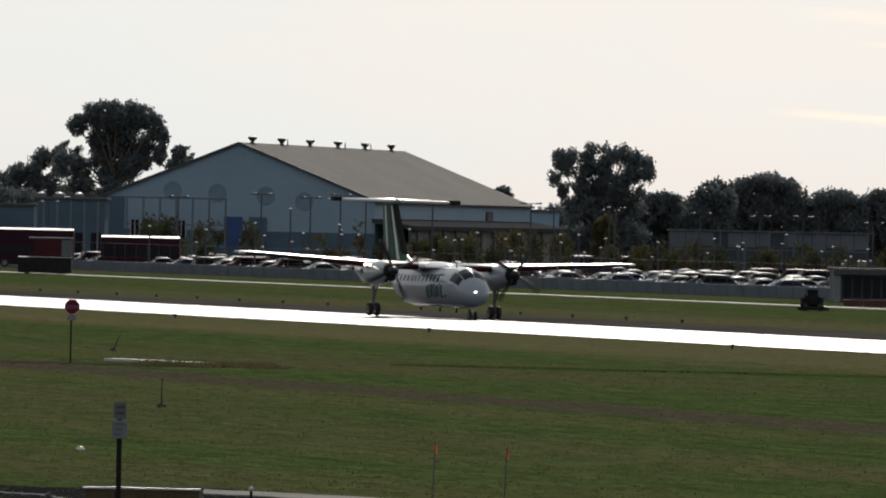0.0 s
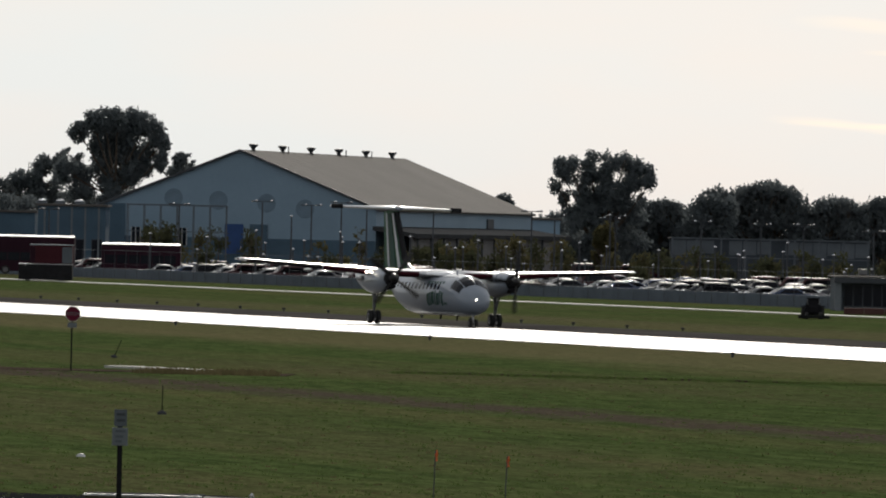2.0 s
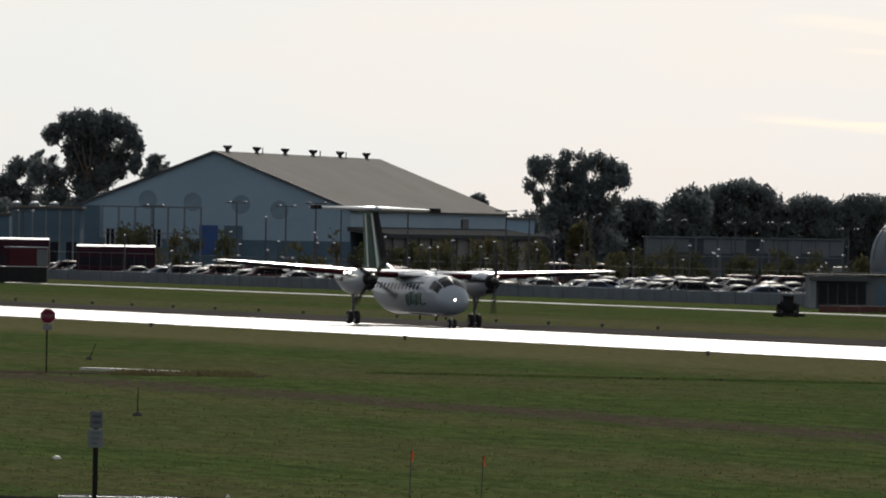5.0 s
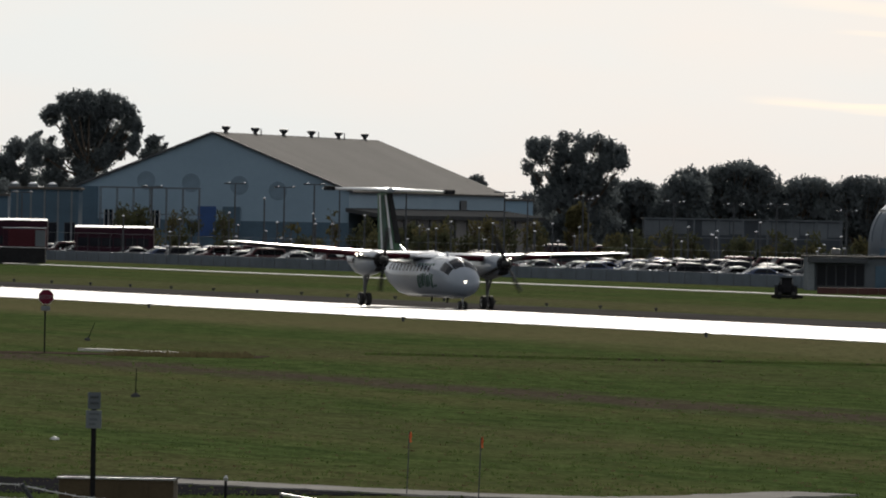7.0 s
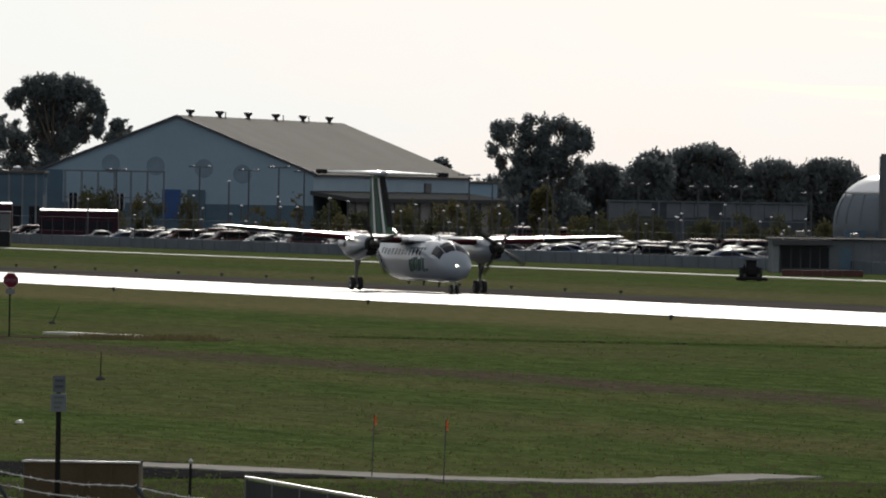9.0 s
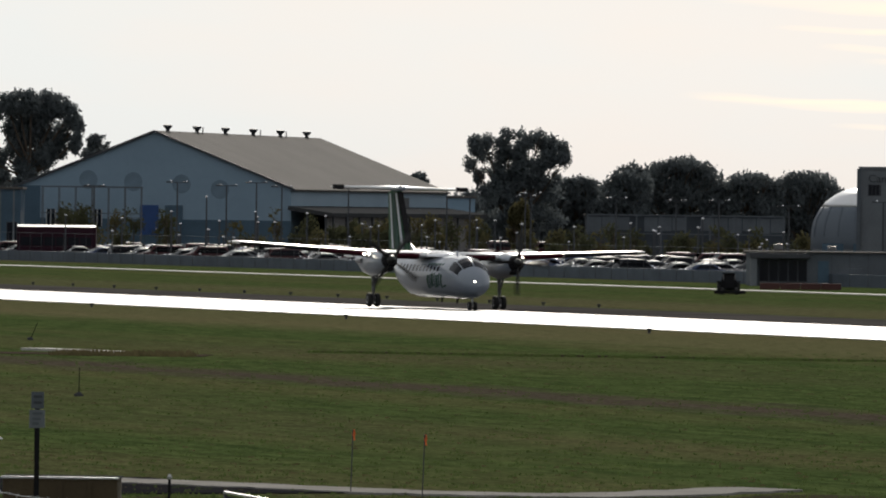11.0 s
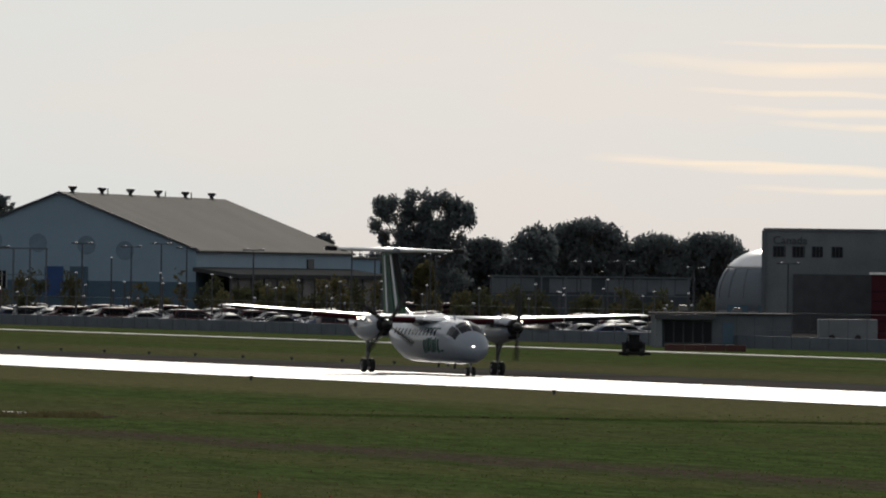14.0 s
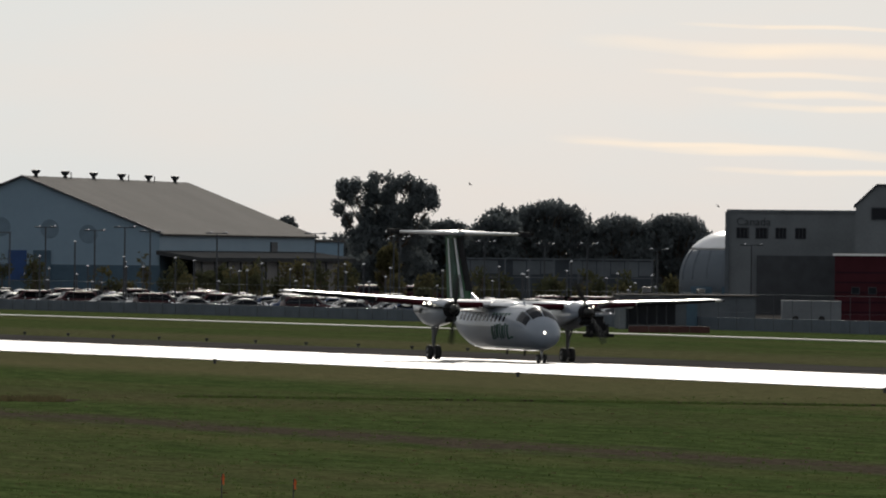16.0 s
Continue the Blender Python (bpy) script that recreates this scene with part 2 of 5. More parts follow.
# ---- ground, runway, roads ----
LOT = 0.1                # level of the car park
def grass_material():
    m = bpy.data.materials.new("mown_grass")
    m.use_nodes = True
    n, l = m.node_tree.nodes, m.node_tree.links
    b = n["Principled BSDF"]
    b.inputs["Roughness"].default_value = 0.95
    b.inputs["Specular IOR Level"].default_value = 0.0
    tc = n.new("ShaderNodeTexCoord")
    mp = n.new("ShaderNodeMapping")
    mp.inputs["Rotation"].default_value = (0, 0, -radians(RUN))
    l.new(tc.outputs["Object"], mp.inputs[0])

    def field(scale, detail, stretch):
        k = n.new("ShaderNodeMapping")
        k.inputs["Scale"].default_value = stretch
        l.new(mp.outputs[0], k.inputs[0])
        t = n.new("ShaderNodeTexNoise")
        t.inputs["Scale"].default_value = scale
        t.inputs["Detail"].default_value = detail
        l.new(k.outputs[0], t.inputs["Vector"])
        return t.outputs["Fac"]

    def mix(f, a, c, lo, hi):
        r = n.new("ShaderNodeMapRange")
        r.inputs[1].default_value, r.inputs[2].default_value = lo, hi
        l.new(f, r.inputs[0])
        x = n.new("ShaderNodeMix")
        x.data_type = "RGBA"
        l.new(r.outputs[0], x.inputs[0])
        for s, v in ((6, a), (7, c)):
            if isinstance(v, tuple):
                x.inputs[s].default_value = (*v, 1)
            else:
                l.new(v, x.inputs[s])
        return x.outputs[2]

    blades = mix(field(0.9, 6, (0.22, 1, 1)), (0.030, 0.046, 0.016), (0.056, 0.076, 0.027), 0.35, 0.65)
    blades = mix(field(7.0, 4, (0.16, 1, 1)), blades, (0.062, 0.086, 0.031), 0.52, 0.85)
    blades = mix(field(4.0, 4, (0.14, 1, 1)), (0.017, 0.027, 0.010), blades, 0.25, 0.45)
    stripes = mix(field(0.09, 5, (0.10, 1.3, 1)), blades, (0.072, 0.068, 0.033), 0.46, 0.78)
    dry = mix(field(0.03, 7, (0.16, 1, 1)), stripes, (0.068, 0.060, 0.034), 0.57, 0.76)

    def band(centre, half, soft, amp, col, under, k):
        """A bare or dry belt along the runway's direction, with ragged edges."""
        sp = n.new("ShaderNodeSeparateXYZ")
        l.new(mp.outputs[0], sp.inputs[0])
        rag = n.new("ShaderNodeMath")
        rag.operation = "MULTIPLY_ADD"
        rag.inputs[1].default_value = amp
        l.new(field(0.5, 6, (0.25, 1, 1)), rag.inputs[0])
        l.new(sp.outputs[1], rag.inputs[2])
        off = n.new("ShaderNodeMath")
        off.operation = "SUBTRACT"
        off.inputs[1].default_value = centre + amp / 2
        l.new(rag.outputs[0], off.inputs[0])
        ab = n.new("ShaderNodeMath")
        ab.operation = "ABSOLUTE"
        l.new(off.outputs[0], ab.inputs[0])
        r = n.new("ShaderNodeMapRange")
        r.inputs[1].default_value, r.inputs[2].default_value = half, half + soft
        r.inputs[3].default_value, r.inputs[4].default_value = k, 0.0
        l.new(ab.outputs[0], r.inputs[0])
        x = n.new("ShaderNodeMix")
        x.data_type = "RGBA"
        l.new(r.outputs[0], x.inputs[0])
        l.new(under, x.inputs[6])
        x.inputs[7].default_value = (*col, 1)
        return x.outputs[2]

    dry = band(102.2, 0.8, 3.2, 9.0, (0.055, 0.044, 0.036), dry, 0.9)
    dry = band(155, 7, 8, 14.0, (0.098, 0.086, 0.048), dry, 0.65)
    dry = band(208, 7, 8, 10.0, (0.085, 0.074, 0.044), dry, 0.5)
    dry = band(62, 1.5, 3, 8.0, (0.072, 0.060, 0.034), dry, 0.45)

    def grain(f, under, lo, hi, k0, k1):
        """Fine lighter and darker tufts over everything."""
        r = n.new("ShaderNodeMapRange")
        r.inputs[1].default_value, r.inputs[2].default_value, r.inputs[3].default_value, r.inputs[4].default_value = lo, hi, k0, k1
        l.new(f, r.inputs[0])
        h = n.new("ShaderNodeHueSaturation")
        l.new(r.outputs[0], h.inputs["Value"])
        l.new(under, h.inputs["Color"])
        return h.outputs[0]

    dry = grain(field(11.0, 5, (0.25, 1, 1)), dry, 0.3, 0.7, 0.5, 1.5)
    dry = grain(field(2.2, 5, (0.3, 1, 1)), dry, 0.3, 0.7, 0.7, 1.3)
    l.new(dry, b.inputs["Base Color"])
    bp = n.new("ShaderNodeBump")
    bp.inputs["Strength"].default_value = 0.8
    bp.inputs["Distance"].default_value = 0.12
    l.new(field(5.0, 4, (0.3, 1, 1)), bp.inputs["Height"])
    l.new(bp.outputs[0], b.inputs["Normal"])
    return m


M["grass"] = grass_material()


def sheet(name, s0, s1, c0, c1, z0, z1, material, label, category, wave=0.0, steps=1):
    """A slab in the runway's axes, with slightly uneven long edges."""
    rnd = random.Random(name)
    b = bmesh.new()
    rings = []
    for i in range(steps + 1):
        s = s0 + (s1 - s0) * i / steps
        a, c = c0 + rnd.uniform(-wave, wave), c1 + rnd.uniform(-wave, wave)
        rings.append([(s, a, z0), (s, c, z0), (s, c, z1), (s, a, z1)])
    loft(rings, bm=b)
    ob = part(name, b, material)
    ob.matrix_basis = pose(0, 0, 0, 0, 0, RUN)
    return tagged(ob, label, category, kind="structure")


b = bmesh.new()
vs = [b.verts.new(p) for p in ((-2500, -300, 0), (2500, -300, 0), (2500, 4800, 0), (-2500, 4800, 0))]
b.faces.new(vs)
tagged(part("ground", b, M["grass"]), "flat airfield of mown green and drying grass", "grass field", kind="structure")

sheet("runway", -900, 60, 165.1, 184.3, -0.3, 0.05, M["bright_asphalt"], "smooth dark runway shining white in low sun", "runway", 0.15, 200)
sheet("runway_shoulder", -900, 60, 184.3, 197.0, -0.3, 0.045, M["asphalt"], "weathered grey-brown asphalt shoulder along the runway", "shoulder", 0.0, 100)
sheet("road", -1200, -450, 257.4, 259.8, -0.3, 0.06, M["pale_concrete"], "narrow pale concrete service road across the grass", "road", 0.05, 60)
sheet("parking_lot", -1400, -420, 284.0, 560.0, -0.3, LOT, M["asphalt"], "raised asphalt car park behind a low kerb wall", "car park")
sheet("kerb_wall", -1400, -420, 283.6, 284.0, -0.3, 1.05, M["wall_concrete"], "low blue-grey concrete wall edging the car park", "wall")


# ---- hangar ----
def hangar():
    at = pose(-24.75, 1050, LOT, 0, 0, -13)
    h = thing("hangar", "large pale blue-grey gabled hangar with a long brown-grey metal roof", "hangar", at)
    W, L, E, R = 17.0, 86.2, 8.05, 14.75
    part("front_wall", prism([(-W, 0), (W, 0), (W, E), (0, R), (-W, E)], -0.3, 0.0), M["cladding"], h, "pale blue-grey gable wall")
    part("back_wall", prism([(-W, 0), (W, 0), (W, E), (0, R), (-W, E)], L, L + 0.3), M["cladding"], h)
    part("side_wall", box(W - 0.3, W, 0.02, L - 0.02, 0, E), M["cladding"], h)
    part("side_wall", box(-W, -W + 0.3, 0.02, L - 0.02, 0, E), M["cladding"], h)
    k = (R - E) / W
    for sx in (1, -1):
        r = part("roof", prism([(0, R + 0.19), (sx * (W + 0.45), E + 0.19 - k * 0.5), (sx * (W + 0.45), E - k * 0.5 + 0.02), (0, R + 0.02)], -0.55, L + 0.5), M["roof"], h, "brown-grey standing-seam roof slope")
        for i in range(24):
            y0 = -0.6 + (L + 1.2) * i / 24
            y1 = -0.6 + (L + 1.2) * (i + 1) / 24 - 0.12
            part("roof_panel", prism([(0, R + 0.25), (sx * (W + 0.5), E + 0.25 - k * 0.5), (sx * (W + 0.5), E + 0.1 - k * 0.5), (0, R + 0.1)], y0, y1), M["roof"], r)
        part("barge_board", prism([(0, R + 0.3), (sx * (W + 0.55), E + 0.3 - k * 0.5), (sx * (W + 0.55), E + 0.02 - k * 0.5), (0, R + 0.02)], -0.72, -0.6), M["dark"], h, "dark roof edge trim")
    for i in range(6):
        y = 2.0 + i * 14.6
        v = part("roof_ventilator", spin([(0, 0.26), (0.3, 0.26), (0.34, 0.2), (0.45, 0.25), (0.75, 0.54), (0.95, 0.58), (1.0, 0.36)], "z", 14), M["dark"], h, "dark flared roof ventilator")
        v.location = (0, y + 4.0, R + 0.02)
    for y, e in ((22, 0.9), (52, 0.9), (66, 0.9), (78, 0.8)):
        part("vent_pipe", tube((0.4, y, R), (0.4, y, R + e), 0.07, n=6), M["dark"], h)
    for x, z in ((-8.2, 9.0), (-2.6, 8.8), (3.4, 8.6), (8.2, 8.0)):
        b = bmesh.new()
        spin([(-0.34, 1.1), (-0.32, 1.16), (-0.30, 1.16)], "y", 20, b)
        fan = part("wall_fan", b, M["cladding_dark"], h, "round louvred wall fan")
        fan.location = (x, 0, z)
        for j in range(6):
            zz = -0.85 + j * 0.34
            hw = math.sqrt(max(0.1, 1.05 ** 2 - zz * zz))
            part("slat", box(-hw, hw, -0.37, -0.345, zz - 0.10, zz + 0.08), M["cladding_dark"], fan)
    # lower front: dark base cladding, doors and panels
    part("base_cladding", box(-17.02, 17.02, -0.36, -0.31, 0, 4.3), M["teal"], h, "dark teal base cladding")
    part("corner_cladding", box(-17.1, -14.2, -0.45, -0.37, 0, 8.2), M["teal"], h, "dark teal corner cladding")
    d = part("blue_door", box(-1.7, 0.6, -0.5, -0.40, 2.4, 6.0), M["blue"], h, "bright blue door panel")
    part("handle", box(0.3, 0.4, -0.56, -0.51, 3.0, 3.3), M["metal"], d)
    part("side_door", box(1.4, 3.6, -0.5, -0.40, 2.2, 6.0), M["teal"], h)
    for x in (-13.4, -11.6, -9.8, -7.6):
        w = part("window", box(x, x + 1.2, -0.46, -0.38, 3.3, 5.4), M["glass"], h)
        for q in (0.0, 0.55, 1.12):
            part("window_bar", box(x + q, x + q + 0.08, -0.5, -0.465, 3.3, 5.4), M["signwhite"], w)
    # lean-to along the side
    part("lean_to_roof", prism([(17.0, 6.1), (22.5, 5.3), (22.5, 4.8), (17.0, 5.6)], -2, L), M["dark_matt"], h, "dark lean-to canopy roof")
    part("lean_to_wall", box(21.6, 21.8, -1, L - 1, 0, 5.0), M["beige"], h, "beige lean-to wall")
    for y in range(0, 84, 7):
        part("lean_to_post", box(22.0, 22.25, y, y + 0.25, 0, 4.9), M["dark"], h)
    part("wall_vent", box(17.02, 17.2, 60, 63.5, 5.9, 7.3), M["dark"], h)


hangar()


# ---- the aeroplane ----
def aeroplane():
    p = thing("aeroplane", "white twin-propeller high-wing airliner with green tail stripes on the runway", "airplane")
    FUS = [(9.05, 1.48, 0.05, 0.05), (8.97, 1.50, 0.40, 0.36), (8.70, 1.56, 0.74, 0.66), (8.22, 1.67, 0.98, 0.88), (7.65, 1.81, 1.13, 1.08), (7.0, 1.90, 1.19, 1.20),
           (6.2, 1.93, 1.25, 1.26), (5.2, 1.94, 1.27, 1.27), (-2.8, 1.95, 1.27, 1.27), (-4.0, 2.01, 1.24, 1.23), (-5.4, 2.18, 1.10, 1.09), (-6.9, 2.48, 0.85, 0.85),
           (-8.5, 2.82, 0.56, 0.58), (-9.9, 3.03, 0.32, 0.38), (-10.8, 3.12, 0.12, 0.2)]
    xs = [f[0] for f in FUS][::-1]

    def skin(x, ang, lift=0.0):
        """A point of the hull at station x, ang degrees from the top, positive to port."""
        v = [float(np.interp(x, xs, [f[i] for f in FUS][::-1])) for i in (1, 2, 3)]
        a = radians(ang)
        return (x, (v[1] + lift) * math.sin(a), v[0] + (v[2] + lift) * math.cos(a))

    def patch(x0, x1, a0, a1, lift=0.012, nx=6, na=6, slant=0.0):
        b = bmesh.new()
        g = [[b.verts.new(skin(x0 + (x1 - x0) * i / nx + slant * j / na, a0 + (a1 - a0) * j / na, lift)) for j in range(na + 1)] for i in range(nx + 1)]
        for i in range(nx):
            for j in range(na):
                b.faces.new((g[i][j], g[i + 1][j], g[i + 1][j + 1], g[i][j + 1]))
        bmesh.ops.recalc_face_normals(b, faces=b.faces)
        bmesh.ops.solidify(b, geom=list(b.faces), thickness=0.02)
        return b

    n = 40
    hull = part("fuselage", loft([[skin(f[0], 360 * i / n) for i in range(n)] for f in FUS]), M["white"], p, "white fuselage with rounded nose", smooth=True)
    # underside made paler than the hull to give the runway's rim light
    part("belly_light_strip", patch(7.5, -4.5, 150, 210, 0.008, 20, 8), M["wing"], hull, "pale metal belly strip for light off the runway")
    for a0, a1, x0, x1 in ((2.0, 38, 7.05, 8.15), (-38, -2.0, 7.05, 8.15), (41, 70, 6.7, 8.02), (-70, -41, 6.7, 8.02)):
        part("cockpit_window", patch(x0, x1, a0, a1, 0.02), M["glass"], hull, "dark cockpit window")
    for a in (-68, 68):
        for i in range(12):
            x = 4.6 - i * 0.78
            part("cabin_window", patch(x, x - 0.34, a - 9, a + 9, 0.012, 3, 3), M["glass"], hull)
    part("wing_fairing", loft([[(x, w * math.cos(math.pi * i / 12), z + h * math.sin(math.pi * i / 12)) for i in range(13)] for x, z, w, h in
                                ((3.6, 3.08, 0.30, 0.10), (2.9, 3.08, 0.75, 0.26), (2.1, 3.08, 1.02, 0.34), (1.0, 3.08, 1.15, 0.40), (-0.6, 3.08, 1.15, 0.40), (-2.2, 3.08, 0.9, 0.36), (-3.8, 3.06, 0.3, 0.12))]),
         M["glint"], hull, "pale wing root fairing, made bright for sun glare", smooth=True)
    # extra skin over the cabin roof, brighter than the hull for sun glare
    part("roof_panel", patch(7.0, 3.4, -32, 32, 0.008, 14, 10), M["glint"], hull, "bright panel added on the cabin roof for sun glare", smooth=True)
    # lettering as plain bars
    for sd in (-1, 1):
        x = 6.3
        for wd, a0, a1 in ((0.55, 112, 118), (0.34, 84, 122), (0.24, 80, 116), (0.42, 86, 120), (0.22, 80, 122), (0.5, 82, 118), (0.2, 84, 122), (0.4, 88, 124)):
            part("letter_bar", patch(x, x - wd, sd * a0, sd * a1, 0.014, 4, 4, -0.25), M["dark_green"], hull, "dark green painted bar")
            x -= wd + 0.16
        x = 5.2
        for i in range(6):
            part("name_bar", patch(x, x - 0.38, sd * 52, sd * 58, 0.014, 2, 2), M["dark_green"], hull)
            x -= 0.6
        d = part("cabin_door", patch(6.2, 5.45, sd * 55, sd * 118, 0.016, 3, 8), M["white"], hull) if sd > 0 else None
    part("nose_lamp", spin([(0, 0.0), (0.02, 0.058), (0.07, 0.052), (0.10, 0.0)], "x", 14), M["lamp"], hull, "lit white nose lamp").location = (8.97, -0.17, 1.70)
    part("antenna", prism([(4.6, 3.15), (4.3, 3.15), (4.2, 3.5), (4.35, 3.5)], -0.03, 0.03), M["white"], hull)
    part("antenna", prism([(1.5, 0.75), (1.2, 0.75), (1.15, 0.4), (1.3, 0.4)], -0.03, 0.03), M["boot"], hull)
    part("antenna", prism([(4.9, 0.75), (4.6, 0.75), (4.55, 0.36), (4.7, 0.36)], -0.03, 0.03), M["boot"], hull)

    def airfoil(chord, thick, k=9):
        top, low = [], []
        for i in range(k + 1):
            t = 0.5 - 0.5 * math.cos(math.pi * i / k)
            y = thick * chord * 5 * (0.2969 * math.sqrt(t) - 0.126 * t - 0.3516 * t * t + 0.2843 * t ** 3 - 0.1015 * t ** 4)
            top.append((-t * chord, y * 1.25))
            low.append((-t * chord, -y * 0.95))
        return top + low[::-1][1:-1]

    def wing(sections, name, material, parent, label):
        rings = [[(x + q[0], y, z + q[1]) for q in airfoil(c, th)] for x, y, z, c, th in sections]
        return part(name, loft(rings), material, parent, label, smooth=True)

    S = [(1.25, 0, 3.14, 2.75, 0.17), (1.25, 3.9, 3.16, 2.75, 0.16), (1.05, 7.6, 3.38, 2.15, 0.15), (0.75, 11.8, 3.63, 1.45, 0.14), (0.60, 12.75, 3.68, 1.15, 0.13), (0.35, 12.95, 3.69, 0.7, 0.08)]
    for sd, nm in ((1, "wing"), (-1, "wing")):
        w = wing([(a, sd * y, z, c, th) for a, y, z, c, th in S], nm, M["wing"], p, "pale metal wing shining on top")
        def lead(y0, y1):
            rings = []
            for y in np.linspace(y0, y1, 8):
                a, z, c, th = [float(np.interp(y, [s[1] for s in S], [s[i] for s in S])) for i in (0, 2, 3, 4)]
                f = airfoil(c, th)
                seq = f[len(f) - 4:] + f[:2]
                rings.append([(a + v[0] * 1.0 + 0.012, sd * y, z + v[1] * 1.03 - 0.006) for v in seq])
            bb = loft(rings, closed=False)
            bmesh.ops.solidify(bb, geom=list(bb.faces), thickness=0.01)
            return bb
        part("deicing_boot", lead(4.75, 7.6), M["maroon_boot"], w, "dark maroon leading-edge boot", smooth=True)
        part("deicing_boot", lead(7.65, 12.4), M["boot"], w, "black rubber leading-edge boot", smooth=True)
        part("deicing_boot", lead(1.45, 3.3), M["maroon_boot"], w, "dark maroon leading-edge boot", smooth=True)
        for y in (5.2, 7.9):
            zz = float(np.interp(y, [s[1] for s in S], [s[2] for s in S]))
            part("flap_fairing", loft([[(x, sd * y + r * math.cos(q * math.pi / 4) * 0.5, zz - 0.2 + r * math.sin(q * math.pi / 4)) for q in range(8)]
                                        for x, r in ((-0.4, 0.02), (-0.8, 0.07), (-1.6, 0.07), (-2.2, 0.02))]), M["wing"], w, smooth=True)
        for y in (4.62, 4.92):
            part("wing_lamp", spin([(0, 0.0), (0.02, 0.08), (0.06, 0.07), (0.08, 0.0)], "x", 12), M["lamp"], w, "lit wing lamp").location = (1.30, sd * y, 3.16)
        part("tip_lamp", spin([(-0.15, 0.02), (0, 0.06), (0.1, 0.05), (0.14, 0.0)], "x", 8), M["glass"], w).location = (0.5, sd * 12.93, 3.69)
        # nacelle
        NAC = [(3.75, 2.86, 0.30, 0.30), (3.6, 2.84, 0.42, 0.44), (3.0, 2.78, 0.54, 0.60), (1.8, 2.70, 0.62, 0.74), (0.2, 2.62, 0.64, 0.80), (-1.2, 2.65, 0.60, 0.70), (-2.8, 2.85, 0.42, 0.42), (-4.0, 3.0, 0.12, 0.14)]
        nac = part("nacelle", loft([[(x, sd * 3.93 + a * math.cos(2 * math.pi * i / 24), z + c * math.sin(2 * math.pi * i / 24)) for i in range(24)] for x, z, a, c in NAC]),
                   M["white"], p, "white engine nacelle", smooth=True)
        part("air_intake", loft([[(x, sd * 3.93 + a * math.cos(2 * math.pi * i / 16), z + c * math.sin(2 * math.pi * i / 16)) for i in range(16)]
                                  for x, z, a, c in ((3.72, 2.36, 0.22, 0.12), (3.55, 2.34, 0.28, 0.17), (2.2, 2.28, 0.25, 0.2))]), M["boot"], nac, "dark engine air intake", smooth=True)
        part("exhaust", tube((-0.6, sd * 4.5, 2.75), (-1.3, sd * 4.62, 2.75), 0.16, 0.16, 12), M["metal"], nac)
        part("cowl_ring", loft([[(x, sd * 3.93 + r * math.cos(2 * math.pi * i / 24), 2.84 + r * math.sin(2 * math.pi * i / 24)) for i in range(24)] for x, r in ((3.78, 0.30), (3.7, 0.41), (3.45, 0.50))]), M["boot"], nac, "black cowl lip", smooth=True)
        # main gear
        g = part("main_gear", tube((0.0, sd * 3.93, 2.3), (0.0, sd * 3.93, 0.95), 0.11), M["strut"], p, "bare metal main undercarriage leg")
        part("piston", tube((0, sd * 3.93, 0.96), (0, sd * 3.93, 0.42), 0.075), M["strut"], g)
        part("brace", tube((1.25, sd * 3.93, 2.35), (0.05, sd * 3.93, 1.1), 0.06), M["strut"], g)
        part("brace", tube((-0.9, sd * 3.93, 2.3), (-0.05, sd * 3.93, 1.3), 0.045), M["strut"], g)
        part("axle", tube((0, sd * 3.93 - 0.35, 0.41), (0, sd * 3.93 + 0.35, 0.41), 0.06), M["strut"], g)
    # tail
    fin = part("fin", loft([[(x, t * s, z) for x, s in ((le, 0.0), (le - 0.06, 1), (le - (le - te) * 0.35, 1.9), (te, 0.2), (te, -0.2), (le - (le - te) * 0.35, -1.9), (le - 0.06, -1))]
                             for le, te, z, t in ((-6.6, -11.4, 2.95, 0.11), (-7.3, -11.5, 3.6, 0.10), (-9.75, -12.15, 7.1, 0.07))]), M["green"], p, "green fin with white stripes")
    fillet = part("dorsal_fillet", prism([(-5.0, 3.15), (-7.3, 3.85), (-7.6, 2.9), (-5.4, 2.8)], -0.03, 0.03), M["white"], p)
    rudder = part("rudder", prism([(-11.3, 3.4), (-12.0, 3.5), (-12.6, 7.0), (-12.1, 7.0)], -0.07, 0.07), M["green"], p, "green rudder")
    for a, c2, mt in ((0.20, 0.34, "white"), (0.44, 0.66, "dark_green"), (0.76, 0.86, "white")):
        for sd in (-1, 1):
            def px(z, f):
                le, te = np.interp(z, (3.6, 7.1), (-7.3, -9.75)), np.interp(z, (3.6, 7.1), (-11.5, -12.15))
                return float(le + (te - le) * f)
            pts = [(px(3.5, a), 3.5), (px(6.9, a), 6.9), (px(6.9, c2), 6.9), (px(3.5, c2), 3.5)]
            part("tail_stripe", prism(pts, sd * 0.19 - 0.012, sd * 0.19 + 0.012), M[mt], fin)
    bt = bmesh.new()
    loft([[(le + 0.03, 0.0, z), (le - 0.05, t, z), (le - 0.44, t * 1.6, z), (le - 0.44, -t * 1.6, z), (le - 0.05, -t, z)] for le, z, t in ((-7.45, 3.9, 0.12), (-9.7, 7.0, 0.09))], bm=bt)
    part("deicing_boot", bt, M["boot"], fin, "black leading-edge boot")
    stab = wing([(-10.05, -4.12, 7.2, 1.15, 0.10), (-9.75, 0, 7.2, 1.75, 0.16), (-10.05, 4.12, 7.2, 1.15, 0.10)], "tailplane", M["wing"], p, "pale tailplane on top of the fin")
